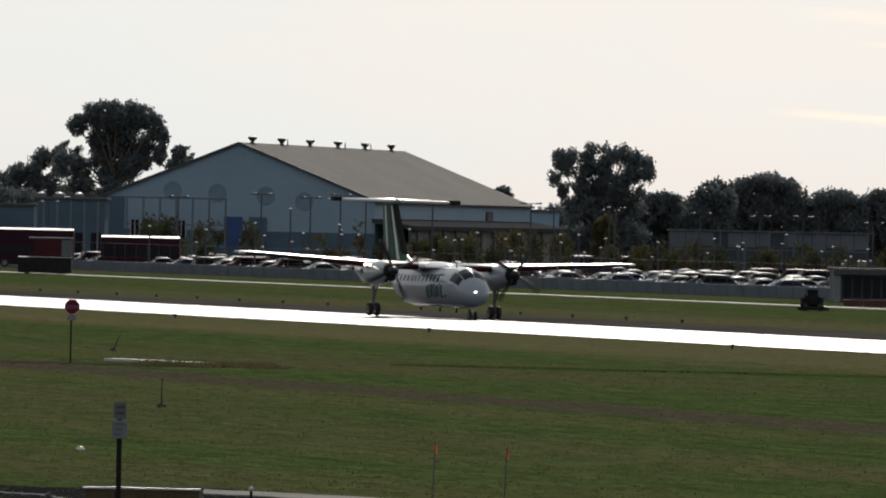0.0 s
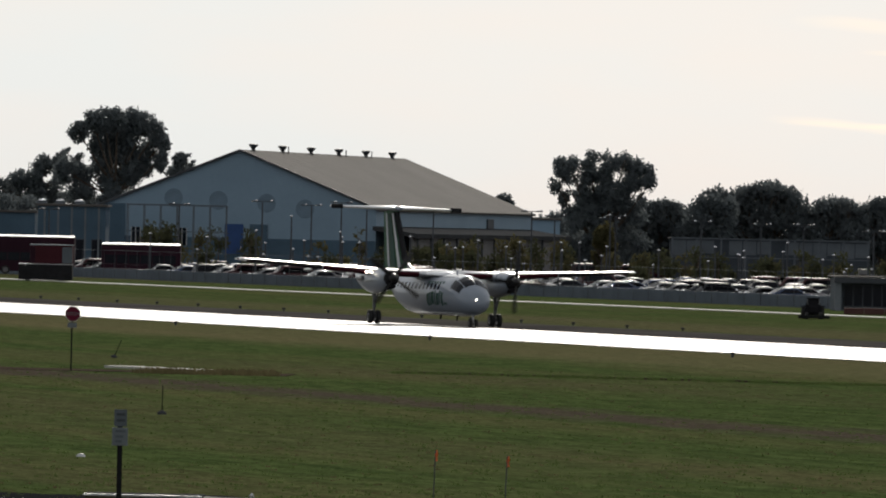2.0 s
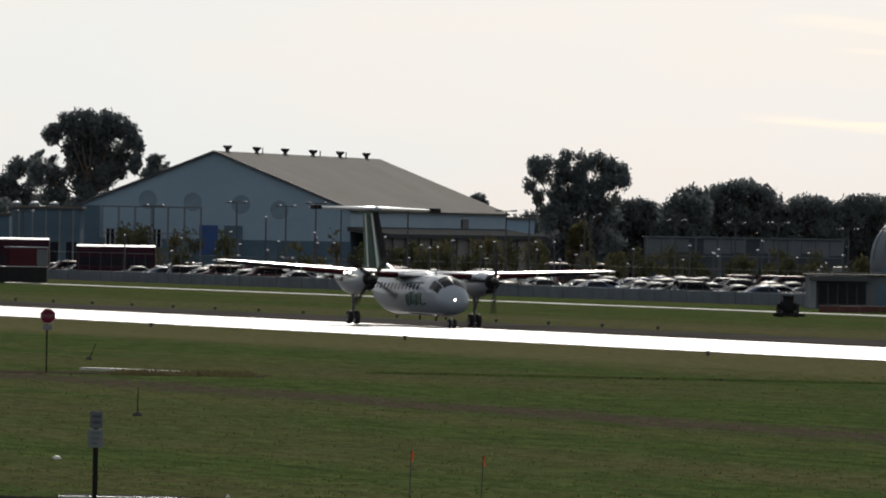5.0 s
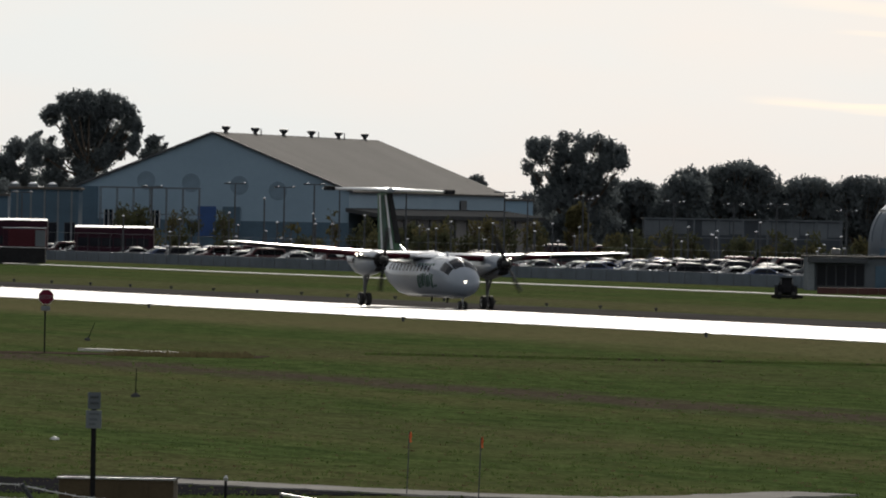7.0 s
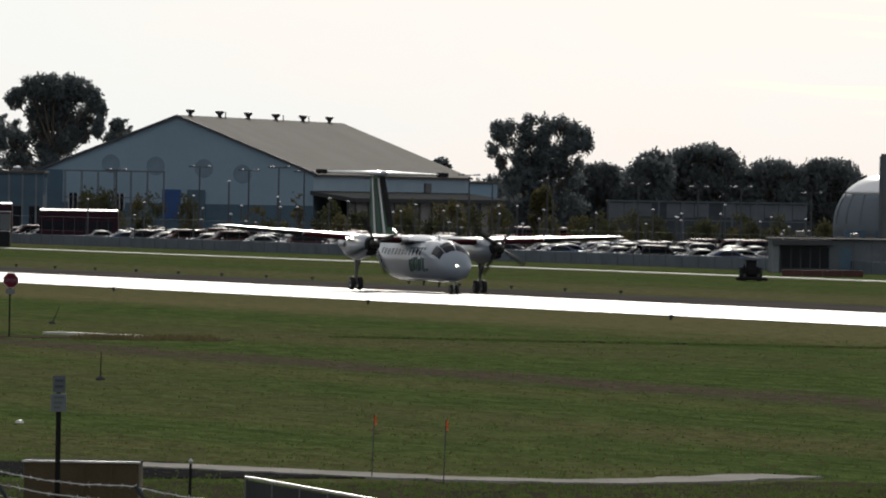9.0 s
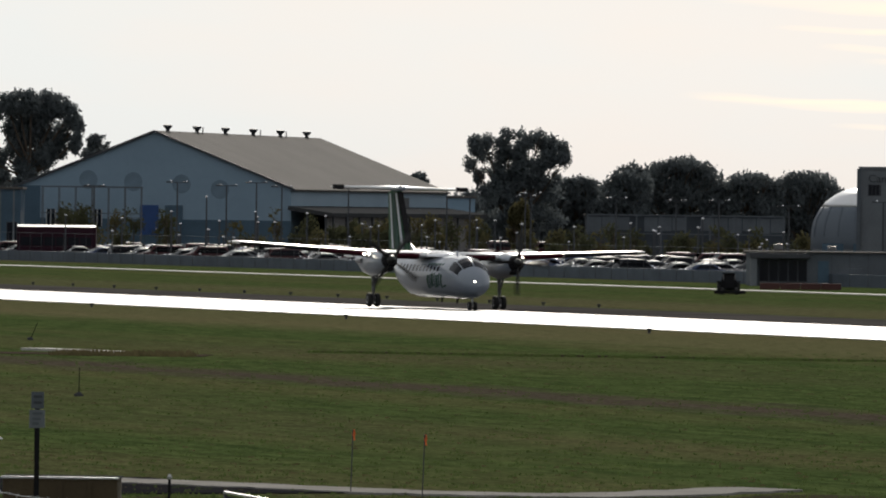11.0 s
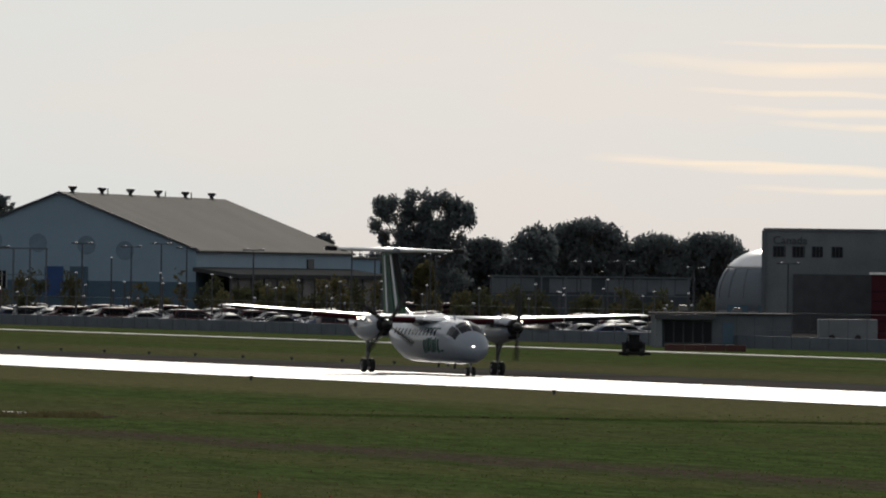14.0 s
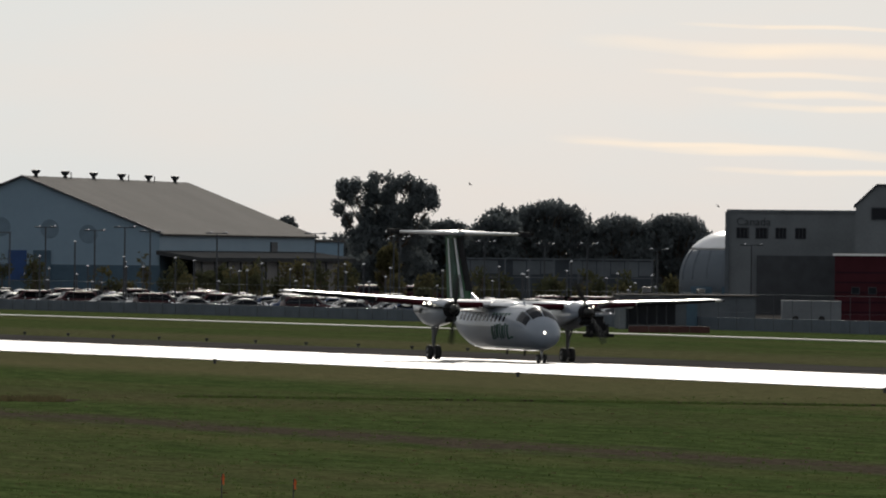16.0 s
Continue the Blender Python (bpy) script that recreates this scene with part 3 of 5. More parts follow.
    for sd in (-1, 1):
        part("tip_horn", box(-10.5, -9.7, sd * 3.90 - 0.28, sd * 3.90 + 0.28, 7.08, 7.36, 0.06), M["boot"], stab, "black tailplane tip")
    bullet = part("bullet_fairing", loft([[(x, r * math.cos(i * math.pi / 6), 7.2 + r * 0.9 * math.sin(i * math.pi / 6)) for i in range(12)] for x, r in ((-8.9, 0.03), (-9.4, 0.17), (-10.6, 0.22), (-12.3, 0.1), (-12.9, 0.02))]),
         M["white"], p, "white bullet fairing", smooth=True)
    for ob in (fin, fillet, rudder, stab, bullet):
        ob.location.x = 1.2
    # nose gear
    g = part("nose_gear", tube((7.95, 0, 1.1), (7.95, 0, 0.3), 0.07), M["metal"], p, "nose undercarriage leg")
    part("drag_link", tube((8.5, 0, 1.1), (8.0, 0, 0.6), 0.04), M["metal"], g)
    part("gear_door", box(8.05, 8.5, -0.26, 0.26, 0.78, 0.81), M["white"], g)
    # wheels and propellers, which turn
    wheels, props = [], []
    def wheel(x, y, r, wd):
        b = spin([(-wd / 2, r * 0.55), (-wd / 2, r * 0.86), (-wd * 0.36, r * 0.97), (0, r), (wd * 0.36, r * 0.97), (wd / 2, r * 0.86), (wd / 2, r * 0.55)], "y", 24)
        w = part("wheel", b, M["tyre"], p, "black twin tyre", smooth=True)
        part("rim", spin([(-wd * 0.46, r * 0.2), (-wd * 0.52, r * 0.5), (wd * 0.52, r * 0.5), (wd * 0.46, r * 0.2)], "y", 16), M["metal"], w)
        w.location = (x, y, r)
        wheels.append((w, (x, y, r), r))
    for sd in (-1, 1):
        for e in (-0.235, 0.235):
            wheel(0, sd * 3.93 + e, 0.42, 0.27)
        wheel(7.95, sd * 0.17, 0.26, 0.17)
        hub = part("propeller", spin([(-0.12, 0.28), (0.0, 0.28), (0.2, 0.24), (0.42, 0.12), (0.5, 0.0)], "x", 18), M["prop"], p, "black four-bladed propeller", smooth=True)
        for i in range(4):
            rings = []
            for r, ch, tw in ((0.2, 0.14, 50), (0.6, 0.25, 42), (1.1, 0.33, 33), (1.6, 0.32, 26), (1.9, 0.24, 22), (1.98, 0.08, 20)):
                q = []
                for cc, tt in ((-0.5, 0), (-0.2, 0.06), (0.3, 0.05), (0.5, 0), (0.3, -0.03), (-0.2, -0.03)):
                    a, h = cc * ch, tt * ch * 1.6
                    tx, ty = a * math.sin(radians(tw)) + h * math.cos(radians(tw)), a * math.cos(radians(tw)) - h * math.sin(radians(tw))
                    ph = i * math.pi / 2
                    q.append((0.08 + tx, ty * math.cos(ph) - r * math.sin(ph), ty * math.sin(ph) + r * math.cos(ph)))
                rings.append(q)
            part("blade", loft(rings), M["prop"], hub, smooth=True)
        hub.location = (3.95, sd * 3.93, 2.86)
        props.append((hub, (3.95, sd * 3.93, 2.86)))
    return p, wheels, props


PLANE, WHEELS, PROPS = aeroplane()


# ---- trees ----
def leaves(lobes, count, size, seed, gaps=True):
    """Small leaf clumps scattered through overlapping lobes (x, y, z, rx, ry, rz)."""
    rnd = random.Random(seed)
    verts, faces = [], []
    wsum = [l[3] * l[5] for l in lobes]
    for _ in range(count):
        l = rnd.choices(lobes, wsum)[0]
        while True:
            v = Vector((rnd.uniform(-1, 1), rnd.uniform(-1, 1), rnd.uniform(-1, 1)))
            if 0.15 < v.length < 1:
                break
        if noise.noise(Vector((l[0] + v.x * l[3], l[1] + v.y * l[4], l[2] + v.z * l[5])) * (0.55 if gaps else 0.42) + Vector((seed, 0, 0))) < (-0.17 if gaps else -0.45):
            continue
        v *= rnd.uniform(0.8, 1.28) + 0.13 * noise.noise(v * 3 + Vector((seed, l[0], l[2])))
        c = Vector((l[0] + v.x * l[3], l[1] + v.y * l[4], l[2] + v.z * l[5]))
        e = Euler((rnd.uniform(0, 6.3), rnd.uniform(0, 6.3), rnd.uniform(0, 6.3))).to_matrix()
        s = size * rnd.uniform(0.5, 1.3)
        k = len(verts)
        for a, b2 in ((-1, 0), (-0.2, -0.55), (1, 0.05), (0.15, 0.6)):
            verts.append(c + e @ Vector((a * s, b2 * s, 0.12 * s * (a * a))))
        faces += [(k, k + 1, k + 2), (k, k + 2, k + 3)]
    return verts, faces


def tree(name, base, lobes, count, size, seed, material, label, trunk=0.35, category="tree", gaps=True):
    """A tree from lobes relative to its foot."""
    rnd = random.Random(seed)
    t = thing(name, label, category, pose(*base))
    b = bmesh.new()
    top = max(l[2] for l in lobes)
    low = min(l[2] - l[5] for l in lobes)
    fork = max(1.0, low * 0.9 + 0.8)
    cx = sum(l[0] for l in lobes) / len(lobes)
    tube((0, 0, -0.2), (cx * 0.3, 0, fork), trunk, trunk * 0.75, 9, b)
    tube((cx * 0.3, 0, fork), (cx * 0.8, 0, top), trunk * 0.75, trunk * 0.15, 7, b)
    part("trunk", b, M["bark"], t)
    for l in lobes:
        b = bmesh.new()
        s = Vector((cx * 0.4, 0, fork + (l[2] - fork) * 0.25))
        e = Vector((l[0], l[1], l[2]))
        m = s.lerp(e, 0.55) + Vector((0, 0, -0.3))
        tube(s, m, trunk * 0.45, trunk * 0.28, 6, b)
        tube(m, e, trunk * 0.28, trunk * 0.08, 6, b)
        for q in range(4):
            w = Vector((rnd.uniform(-1, 1) * l[3], rnd.uniform(-1, 1) * l[4], rnd.uniform(-0.7, 0.9) * l[5])) * 0.8
            tube(m.lerp(e, 0.5), e + w, trunk * 0.12, 0.02, 4, b)
        part("limb", b, M["bark"], t)
    v, f = leaves(lobes, count, size, seed, gaps)
    me = bpy.data.meshes.new("crown")
    me.from_pydata([tuple(q) for q in v], [], f)
    me.materials.append(material)
    c = new("crown", me)
    c.parent = t
    return t


def crown(u0, u1, wtop, wbot, d, seed, n=9, foot=LOT):
    """Lobes that fill a span of the skyline d metres off; returns foot and lobes."""
    rnd = random.Random(seed)
    a, e = spot(u0, d, wtop), spot(u1, d, wbot)
    mid = (a.x + e.x) / 2
    hw, z1, z0 = (e.x - a.x) / 2, a.z - foot, e.z - foot
    lobes = []
    for i in range(n):
        ang = 2 * math.pi * i / n + rnd.uniform(-0.3, 0.3)
        k = rnd.uniform(0.42, 0.60)
        r = rnd.uniform(0.26, 0.40) if n > 10 else rnd.uniform(0.36, 0.50)
        k *= 1.12 if n > 10 else 1.0
        hz = (z1 - z0) / 2
        lobes.append((hw * k * math.cos(ang) * 1.1, hw * 0.6 * rnd.uniform(-1, 1), (z0 + z1) / 2 + hz * k * 1.1 * math.sin(ang), hw * r * 1.1, hw * r, hz * r * 1.15))
    for i in range(n + 5):
        ang = 2 * math.pi * (i + rnd.random()) / (n + 5)
        k, r, hz = rnd.uniform(0.74, 0.92), rnd.uniform(0.10, 0.20), (z1 - z0) / 2
        lobes.append((hw * k * math.cos(ang), hw * 0.4 * rnd.uniform(-1, 1), (z0 + z1) / 2 + hz * k * math.sin(ang), hw * r, hw * r, hz * r * 1.2))
    lobes.append((0, 0, (z0 + z1) / 2, hw * (0.42 if n > 10 else 0.7), hw * 0.6, (z1 - z0) * (0.24 if n > 10 else 0.38)))
    return (mid, d, foot), lobes


def lobed(rows, d, foot=LOT):
    """Lobes from (u, w, half width, half height) seen d metres off; returns foot and lobes."""
    k = d / FOCAL
    mid = sum(r[0] for r in rows) / len(rows) * k
    rnd = random.Random(len(rows) + int(rows[0][0]))
    return (mid, d, foot), [(u * k - mid, rnd.uniform(-2.2, 2.2), 6 - (w - LEVEL) * k - foot, a * k * 1.05, (a + b) / 2 * k, b * k * 1.05) for u, w, a, b in rows]


def massed(top, d, floor=38, seed=1):
    """Lobes that fill everything under a skyline of (u, w) points."""
    rnd = random.Random(seed)
    us, ws = [p[0] for p in top], [p[1] for p in top]
    rows = []
    u = us[0]
    while u <= us[-1]:
        w = float(np.interp(u, us, ws))
        r = rnd.uniform(9, 15)
        rows.append((u, w + r * 0.9, r, r * 1.1))
        y = w + r * 2.0
        while y < floor:
            r2 = rnd.uniform(14, 20)
            rows.append((u + rnd.uniform(-6, 6), y, r2, r2))
            y += r2 * 1.25
        u += rnd.uniform(8, 13)
    return lobed(rows, d)


TALL_LEFT = [(-651, -207, 17, 17), (-625, -224, 20, 20), (-604, -227, 20, 21), (-583, -228, 17, 22), (-556, -229, 20, 21), (-535, -222, 20, 21), (-515, -209, 17, 21), (-504, -188, 14, 20), (-504, -160, 11, 20),
             (-556, -198, 27, 27), (-604, -197, 27, 27), (-583, -177, 27, 27), (-617, -180, 15, 12), (-664, -165, 20, 13), (-604, -146, 27, 30), (-560, -163, 20, 23), (-529, -174, 19, 20), (-590, -118, 23, 20), (-641, -135, 22, 20),
             (-671, -138, 19, 22), (-600, -96, 34, 18), (-642, -100, 26, 20), (-556, -138, 20, 22), (-533, -146, 15, 15), (-572, -112, 18, 18)]
LOW_LEFT = [(-695, -153, 22, 17), (-716, -143, 17, 17), (-743, -121, 27, 16), (-699, -118, 30, 20), (-767, -107, 24, 14), (-726, -103, 34, 14), (-788, -104, 14, 17), (-794, -118, 9, 14), (-760, -88, 40, 14), (-700, -88, 40, 14), (-820, -100, 26, 20), (-650, -85, 40, 12)]
NOTCH = [(-471, -161, 15, 12), (-457, -161, 12, 11), (-486, -147, 14, 13), (-470, -140, 22, 12)]
TALL_RIGHT = [(201, -162, 12, 17), (194, -134, 12, 17), (221, -158, 20, 23), (256, -168, 20, 25), (283, -162, 20, 27), (314, -172, 17, 22), (335, -158, 20, 23), (355, -154, 15, 17), (360, -137, 12, 15), (328, -134, 23, 20),
              (266, -131, 30, 27), (294, -120, 24, 20), (211, -110, 10, 16), (249, -97, 36, 26), (283, -97, 40, 24), (328, -107, 26, 16), (259, -62, 40, 28), (232, -86, 26, 17), (310, -80, 44, 20), (250, -30, 46, 24), (310, -34, 46, 24), (300, 8, 60, 26), (220, -10, 30, 24)]
WOOD = [
    ([(344, -92), (368, -107), (398, -110), (428, -92), (446, -70)], 1195, "rounded dark tree in the wood's edge"),
    ([(428, -78), (443, -110), (468, -128), (484, -134), (499, -122), (515, -112)], 1190, "dense dark tree with a peaked crown in the wood"),
    ([(492, -112), (518, -132), (548, -143), (578, -146), (600, -139), (618, -136), (634, -112), (648, -84)], 1200, "large dense dark round-topped tree"),
    ([(640, -86), (660, -116), (690, -121), (718, -117), (735, -104), (744, -88)], 1200, "dense dark tree beside the fabric hangar"),
    ([(730, -98), (750, -117), (790, -123), (828, -118), (843, -100), (850, -84)], 1203, "dense dark tree behind the fabric hangar"),
    ([(846, -78), (880, -88), (930, -84), (980, -70)], 1230, "dark tree behind the fabric hangar"),
    ([(196, -50), (225, -84), (262, -92), (310, -90), (350, -80), (372, -60)], 1194, "dense dark lower growth beneath a tall tree"),
    ([(160, -66), (190, -82), (215, -78), (240, -60)], 1240, "low far tree behind the hangar"),
    ([(120, -70), (150, -78), (178, -70)], 1290, "low far tree behind the hangar"),
]
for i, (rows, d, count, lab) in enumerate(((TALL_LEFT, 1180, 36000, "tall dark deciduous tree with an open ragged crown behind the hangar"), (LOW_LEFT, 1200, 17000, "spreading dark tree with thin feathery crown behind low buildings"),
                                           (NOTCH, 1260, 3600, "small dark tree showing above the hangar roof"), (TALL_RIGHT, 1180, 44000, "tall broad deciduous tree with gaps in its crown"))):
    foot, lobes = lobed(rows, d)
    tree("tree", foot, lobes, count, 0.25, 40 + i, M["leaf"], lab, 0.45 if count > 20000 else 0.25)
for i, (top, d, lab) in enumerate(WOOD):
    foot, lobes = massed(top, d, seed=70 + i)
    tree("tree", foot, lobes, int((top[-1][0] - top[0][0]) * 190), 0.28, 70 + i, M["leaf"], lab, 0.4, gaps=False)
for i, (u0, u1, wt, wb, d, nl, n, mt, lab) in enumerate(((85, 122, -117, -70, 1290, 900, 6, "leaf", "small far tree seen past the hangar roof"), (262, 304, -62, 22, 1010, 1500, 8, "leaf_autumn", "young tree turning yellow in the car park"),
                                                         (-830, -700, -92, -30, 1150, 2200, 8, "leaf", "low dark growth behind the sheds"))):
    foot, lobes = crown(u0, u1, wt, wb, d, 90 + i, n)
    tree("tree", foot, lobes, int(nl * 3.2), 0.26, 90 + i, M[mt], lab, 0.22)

rnd = random.Random(5)
for i in range(90):
    if i < 34:
        u, d, h = rnd.uniform(-560, 900), rnd.uniform(960, 1030), rnd.uniform(2.2, 4.4)
    elif i < 60:
        u, d, h = rnd.uniform(-150, 240), rnd.uniform(985, 1025), rnd.uniform(3.4, 5.8)
    elif i < 74:
        u, d, h = rnd.uniform(-530, -330), rnd.uniform(990, 1025), rnd.uniform(3.5, 6.2)
    else:
        u, d, h = rnd.uniform(330, 780), rnd.uniform(945, 975), rnd.uniform(2.6, 4.6)
    p = spot(u, d, 0)
    lobes = [(rnd.uniform(-0.6, 0.6), rnd.uniform(-0.5, 0.5), h * rnd.uniform(0.4, 0.82), rnd.uniform(0.6, 1.2), 0.8, h * 0.24) for _ in range(5)]
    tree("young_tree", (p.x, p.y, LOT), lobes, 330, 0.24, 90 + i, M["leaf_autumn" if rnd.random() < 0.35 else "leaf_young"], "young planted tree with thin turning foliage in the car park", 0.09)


# ---- car park ----
def car(kind, paint):
    """A parked car, nose along x, on four wheels."""
    if kind == "van":
        o = [(-2.3, 0.35), (-2.35, 1.0), (-2.2, 1.75), (0.9, 1.8), (1.5, 1.15), (2.25, 0.95), (2.35, 0.4)]
        cab = (-2.0, 0.85, 1.12, 1.7)
        name, lab = "van", "parked minivan"
    elif kind == "suv":
        o = [(-2.25, 0.35), (-2.3, 0.95), (-2.1, 1.6), (0.3, 1.66), (1.0, 1.1), (2.2, 0.95), (2.3, 0.4)]
        cab = (-1.95, 0.3, 1.05, 1.58)
        name, lab = "car", "parked estate car"
    else:
        o = [(-2.3, 0.32), (-2.32, 0.85), (-1.75, 0.98), (-1.0, 1.38), (-0.3, 1.45), (0.4, 1.4), (1.15, 0.95), (2.15, 0.8), (2.3, 0.38)]
        cab = (-1.0, 0.4, 0.98, 1.36)
        name, lab = "car", "parked saloon car"
    c = thing(name, lab + " with sun glinting on its roof", "car", None, "cars in the car park")
    b = bmesh.new()
    rings = []
    for y, k, dz in ((-0.86, 0.97, 0.0), (-0.80, 1.0, 0.0), (-0.62, 1.0, 0.02), (0, 1.01, 0.03), (0.62, 1.0, 0.02), (0.80, 1.0, 0.0), (0.86, 0.97, 0.0)):
        ring = []
        for x, z in o:
            tuck = 0.0
            if abs(y) > 0.7 and z > 1.02:
                tuck = (z - 1.0) * 0.33
            ring.append((x * k, y - math.copysign(tuck, y) if abs(y) > 0.7 else y * (1 - max(0, z - 1.0) * 0.2), z + (dz if z > 0.9 else 0)))
        rings.append(ring)
    loft(rings, bm=b)
    body = part("body", b, paint, c, smooth=True)
    x0, x1, z0, z1 = cab
    top = max(z for x, z in o)
    half, mid = {"van": (1.5, -0.65), "suv": (1.15, -0.9)}.get(kind, (0.75, -0.3))
    # low dome laid over the roof so that it catches a sun glint
    crown_rings = [[(mid + half * k * math.cos(i * math.pi / 12), 0.56 * k * math.sin(i * math.pi / 12), top - 0.01 + h) for i in range(24)] for k, h in ((1.0, 0.0), (0.97, 0.022), (0.87, 0.045), (0.64, 0.068), (0.34, 0.082), (0.02, 0.087))]
    part("roof", loft(crown_rings), paint, body, "crowned roof with sun glinting on it", smooth=True)
    for sd in (-1, 1):
        g = bmesh.new()
        pts = [(x0 - 0.35, z0), (x0 + 0.15, z1 - 0.05), (x1 - 0.1, z1 - 0.05), (x1 + 0.5, z0)]
        vs = [g.verts.new((x, sd * (0.872 - max(0, z - 1.0) * 0.33), z)) for x, z in pts]
        g.faces.new(vs)
        bmesh.ops.solidify(g, geom=list(g.faces), thickness=0.02)
        part("side_window", g, M["glass"], body)
    def screen(xa, za, xb, zb, nm):
        g = bmesh.new()
        vs = [g.verts.new(q) for q in ((xa, -0.66, za), (xa, 0.66, za), (xb, 0.6, zb), (xb, -0.6, zb))]
        g.faces.new(vs)
        bmesh.ops.solidify(g, geom=list(g.faces), thickness=0.03)
        part(nm, g, M["glass"], body)
    i = max(range(len(o)), key=lambda j: o[j][0] if o[j][1] > 1.3 else -9)
    a, e = o[i + 1], o[i]
    screen(a[0] - 0.06, a[1] + 0.09, e[0] + 0.04, e[1] + 0.025, "windscreen")
    j = min(range(len(o)), key=lambda q: o[q][0] if o[q][1] > 1.3 else 9)
    a, e = o[j - 1], o[j]
    screen(a[0] + 0.03, a[1] + 0.08, e[0] - 0.05, e[1] + 0.02, "rear_window")
    for x in (-1.4, 1.42):
        for sd in (-1, 1):
            w = part("wheel", spin([(-0.1, 0.2), (-0.1, 0.29), (0, 0.32), (0.1, 0.29), (0.1, 0.2)], "y", 16), M["tyre"], c)
            w.location = (x, sd * 0.78, 0.32)
    # lamps and mirrors are plain chrome ellipsoids, added for sun glints
    for sd in (-1, 1):
        for nm, x, y, z, r in (("headlamp", 2.16, 0.62, 0.72, 0.19), ("tail_lamp", -2.2, 0.66, 0.84, 0.17), ("mirror", 0.85, 0.97, 1.02, 0.13)):
            part(nm, spin([(-r, 0.01), (-r * 0.8, r * 0.6), (-r * 0.35, r * 0.93), (r * 0.1, r), (r * 0.6, r * 0.8), (r * 0.9, r * 0.4), (r, 0.01)], "y", 14), M["chrome"], body, smooth=True).location = (x, sd * y, z)
    return c


KINDS = ("saloon", "suv", "saloon", "saloon", "saloon", "van")
MODELS = [car(k, pt) for k, pt in zip(KINDS, PAINTS)]
rnd = random.Random(11)
first = [False] * len(MODELS)
for row, (c, gap) in enumerate(((289.5, 8.5), (296.0, 9.0), (310.0, 8.0), (316.5, 9.0), (333.0, 10.0))):
    s = -960.0
    while s < -590:
        s += gap * rnd.choice((0.55, 0.6, 1.0, 1.2, 1.9))
        k = rnd.randrange(len(MODELS))
        turn = RUN + 90 + (180 if rnd.random() < 0.5 else 0) + rnd.uniform(-3, 3)
        x, y, _ = ground(s, c + rnd.uniform(-0.4, 0.4))
        u = FOCAL * x / y
        if u > 900 or (u > 660 and row < 3):
            continue
        m = pose(x, y, LOT, 0, 0, turn)
        if not first[k]:
            MODELS[k].matrix_basis = m
            first[k] = True
        else:
            copy_thing(MODELS[k], m)


for u in range(232, 412, 12):
    p = spot(u + rnd.uniform(-3, 3), rnd.uniform(1135, 1150), 0)
    copy_thing(MODELS[rnd.choice((1, 5, 5))], pose(p.x, p.y, LOT, 0, 0, RUN + rnd.choice((70, 90, 250))))


# ---- fence round the car park ----
def lot_fence():
    f = thing("fence", "tall thin steel mesh fence along the car park wall", "fence", pose(0, 0, 0, 0, 0, RUN))
    b = tube((0, 283.2, -0.1), (0, 283.2, 3.0), 0.022, n=6)
    first_post = part("post", b, M["dark"], f)
    first_post.location = (-960, 0, 0)
    for i in range(1, 100):
        o = new("post", first_post.data)
        o.parent = f
        o.location = (-960 + i * 3.8, 0, 0)
    for z, r in ((3.0, 0.022), (1.55, 0.008), (0.25, 0.008)):
        part("rail", tube((-960, 283.2, z), (-584, 283.2, z), r * 0.7, n=5), M["dim_wall"], f)


lot_fence()


# ---- lamp posts ----
def lamp_post(u, d, w, heads=2):
    top = spot(u, d, w)
    h = top.z - LOT
    t = thing("street_lamp", "tall dark steel car park lamp post with flat heads", "street lamp", pose(top.x, top.y, LOT), "lamp posts in the car park")
    part("base", spin([(0, 0.28), (0.5, 0.26), (0.6, 0.14)], "z", 10), M["wall_concrete"], t)
    part("pole", tube((0, 0, 0.5), (0, 0, h), 0.11, 0.075, 8), M["dark"], t)
    if heads > 1:
        part("arm", tube((-0.75, 0, h - 0.05), (0.75, 0, h - 0.05), 0.05, n=6), M["dark"], t)
        for x in (-0.85, 0.85):
            hd = part("lamp_head", box(x - 0.36, x + 0.36, -0.2, 0.2, h - 0.10, h + 0.05, 0.03), M["dark"], t)
            # no real fitting: a chrome dome added so the head gives a glint
            part("lens", spin([(0.0, 0.12), (0.06, 0.10), (0.11, 0.0)], "z", 10), M["chrome"], hd, "small chrome dome added for a sun glint").location = (x + 0.2, 0, h + 0.05)
    else:
        part("lamp_head", spin([(h - 0.1, 0.05), (h, 0.17), (h + 0.06, 0.16), (h + 0.16, 0.0)], "z", 12), M["chrome"], t, "small bright domed lamp head", smooth=True)


for u, d, w in ((-323, 960, -92), (-236, 1000, -87), (-183, 950, -93), (-138, 990, -86), (-20, 960, -84), (154, 960, -85), (303, 960, -80), (293, 985, -75), (454, 950, -73),
                (636, 930, -71), (927, 900, -72), (760, 960, -62), (-470, 980, -84), (195, 985, -78), (560, 990, -70), (-700, 1000, -70)):
    lamp_post(u, d, w, 2)
for u, d, w in ((-271, 930, -66), (-333, 900, -39), (-60, 930, -34), (110, 920, -20), (60, 915, -30), (240, 930, -30), (380, 910, -20), (480, 900, -28), (530, 905, -10), (600, 900, -22), (690, 905, -18),
                (-420, 920, -26), (-520, 925, -30), (-150, 920, -22), (20, 910, -16)):
    lamp_post(u, d, w, 1)


# extra posts at random places, added for their small sun glints
rnd = random.Random(21)
for i in range(34):
    lamp_post(rnd.uniform(-470, 760), rnd.uniform(900, 980), rnd.uniform(-42, 12), 1)


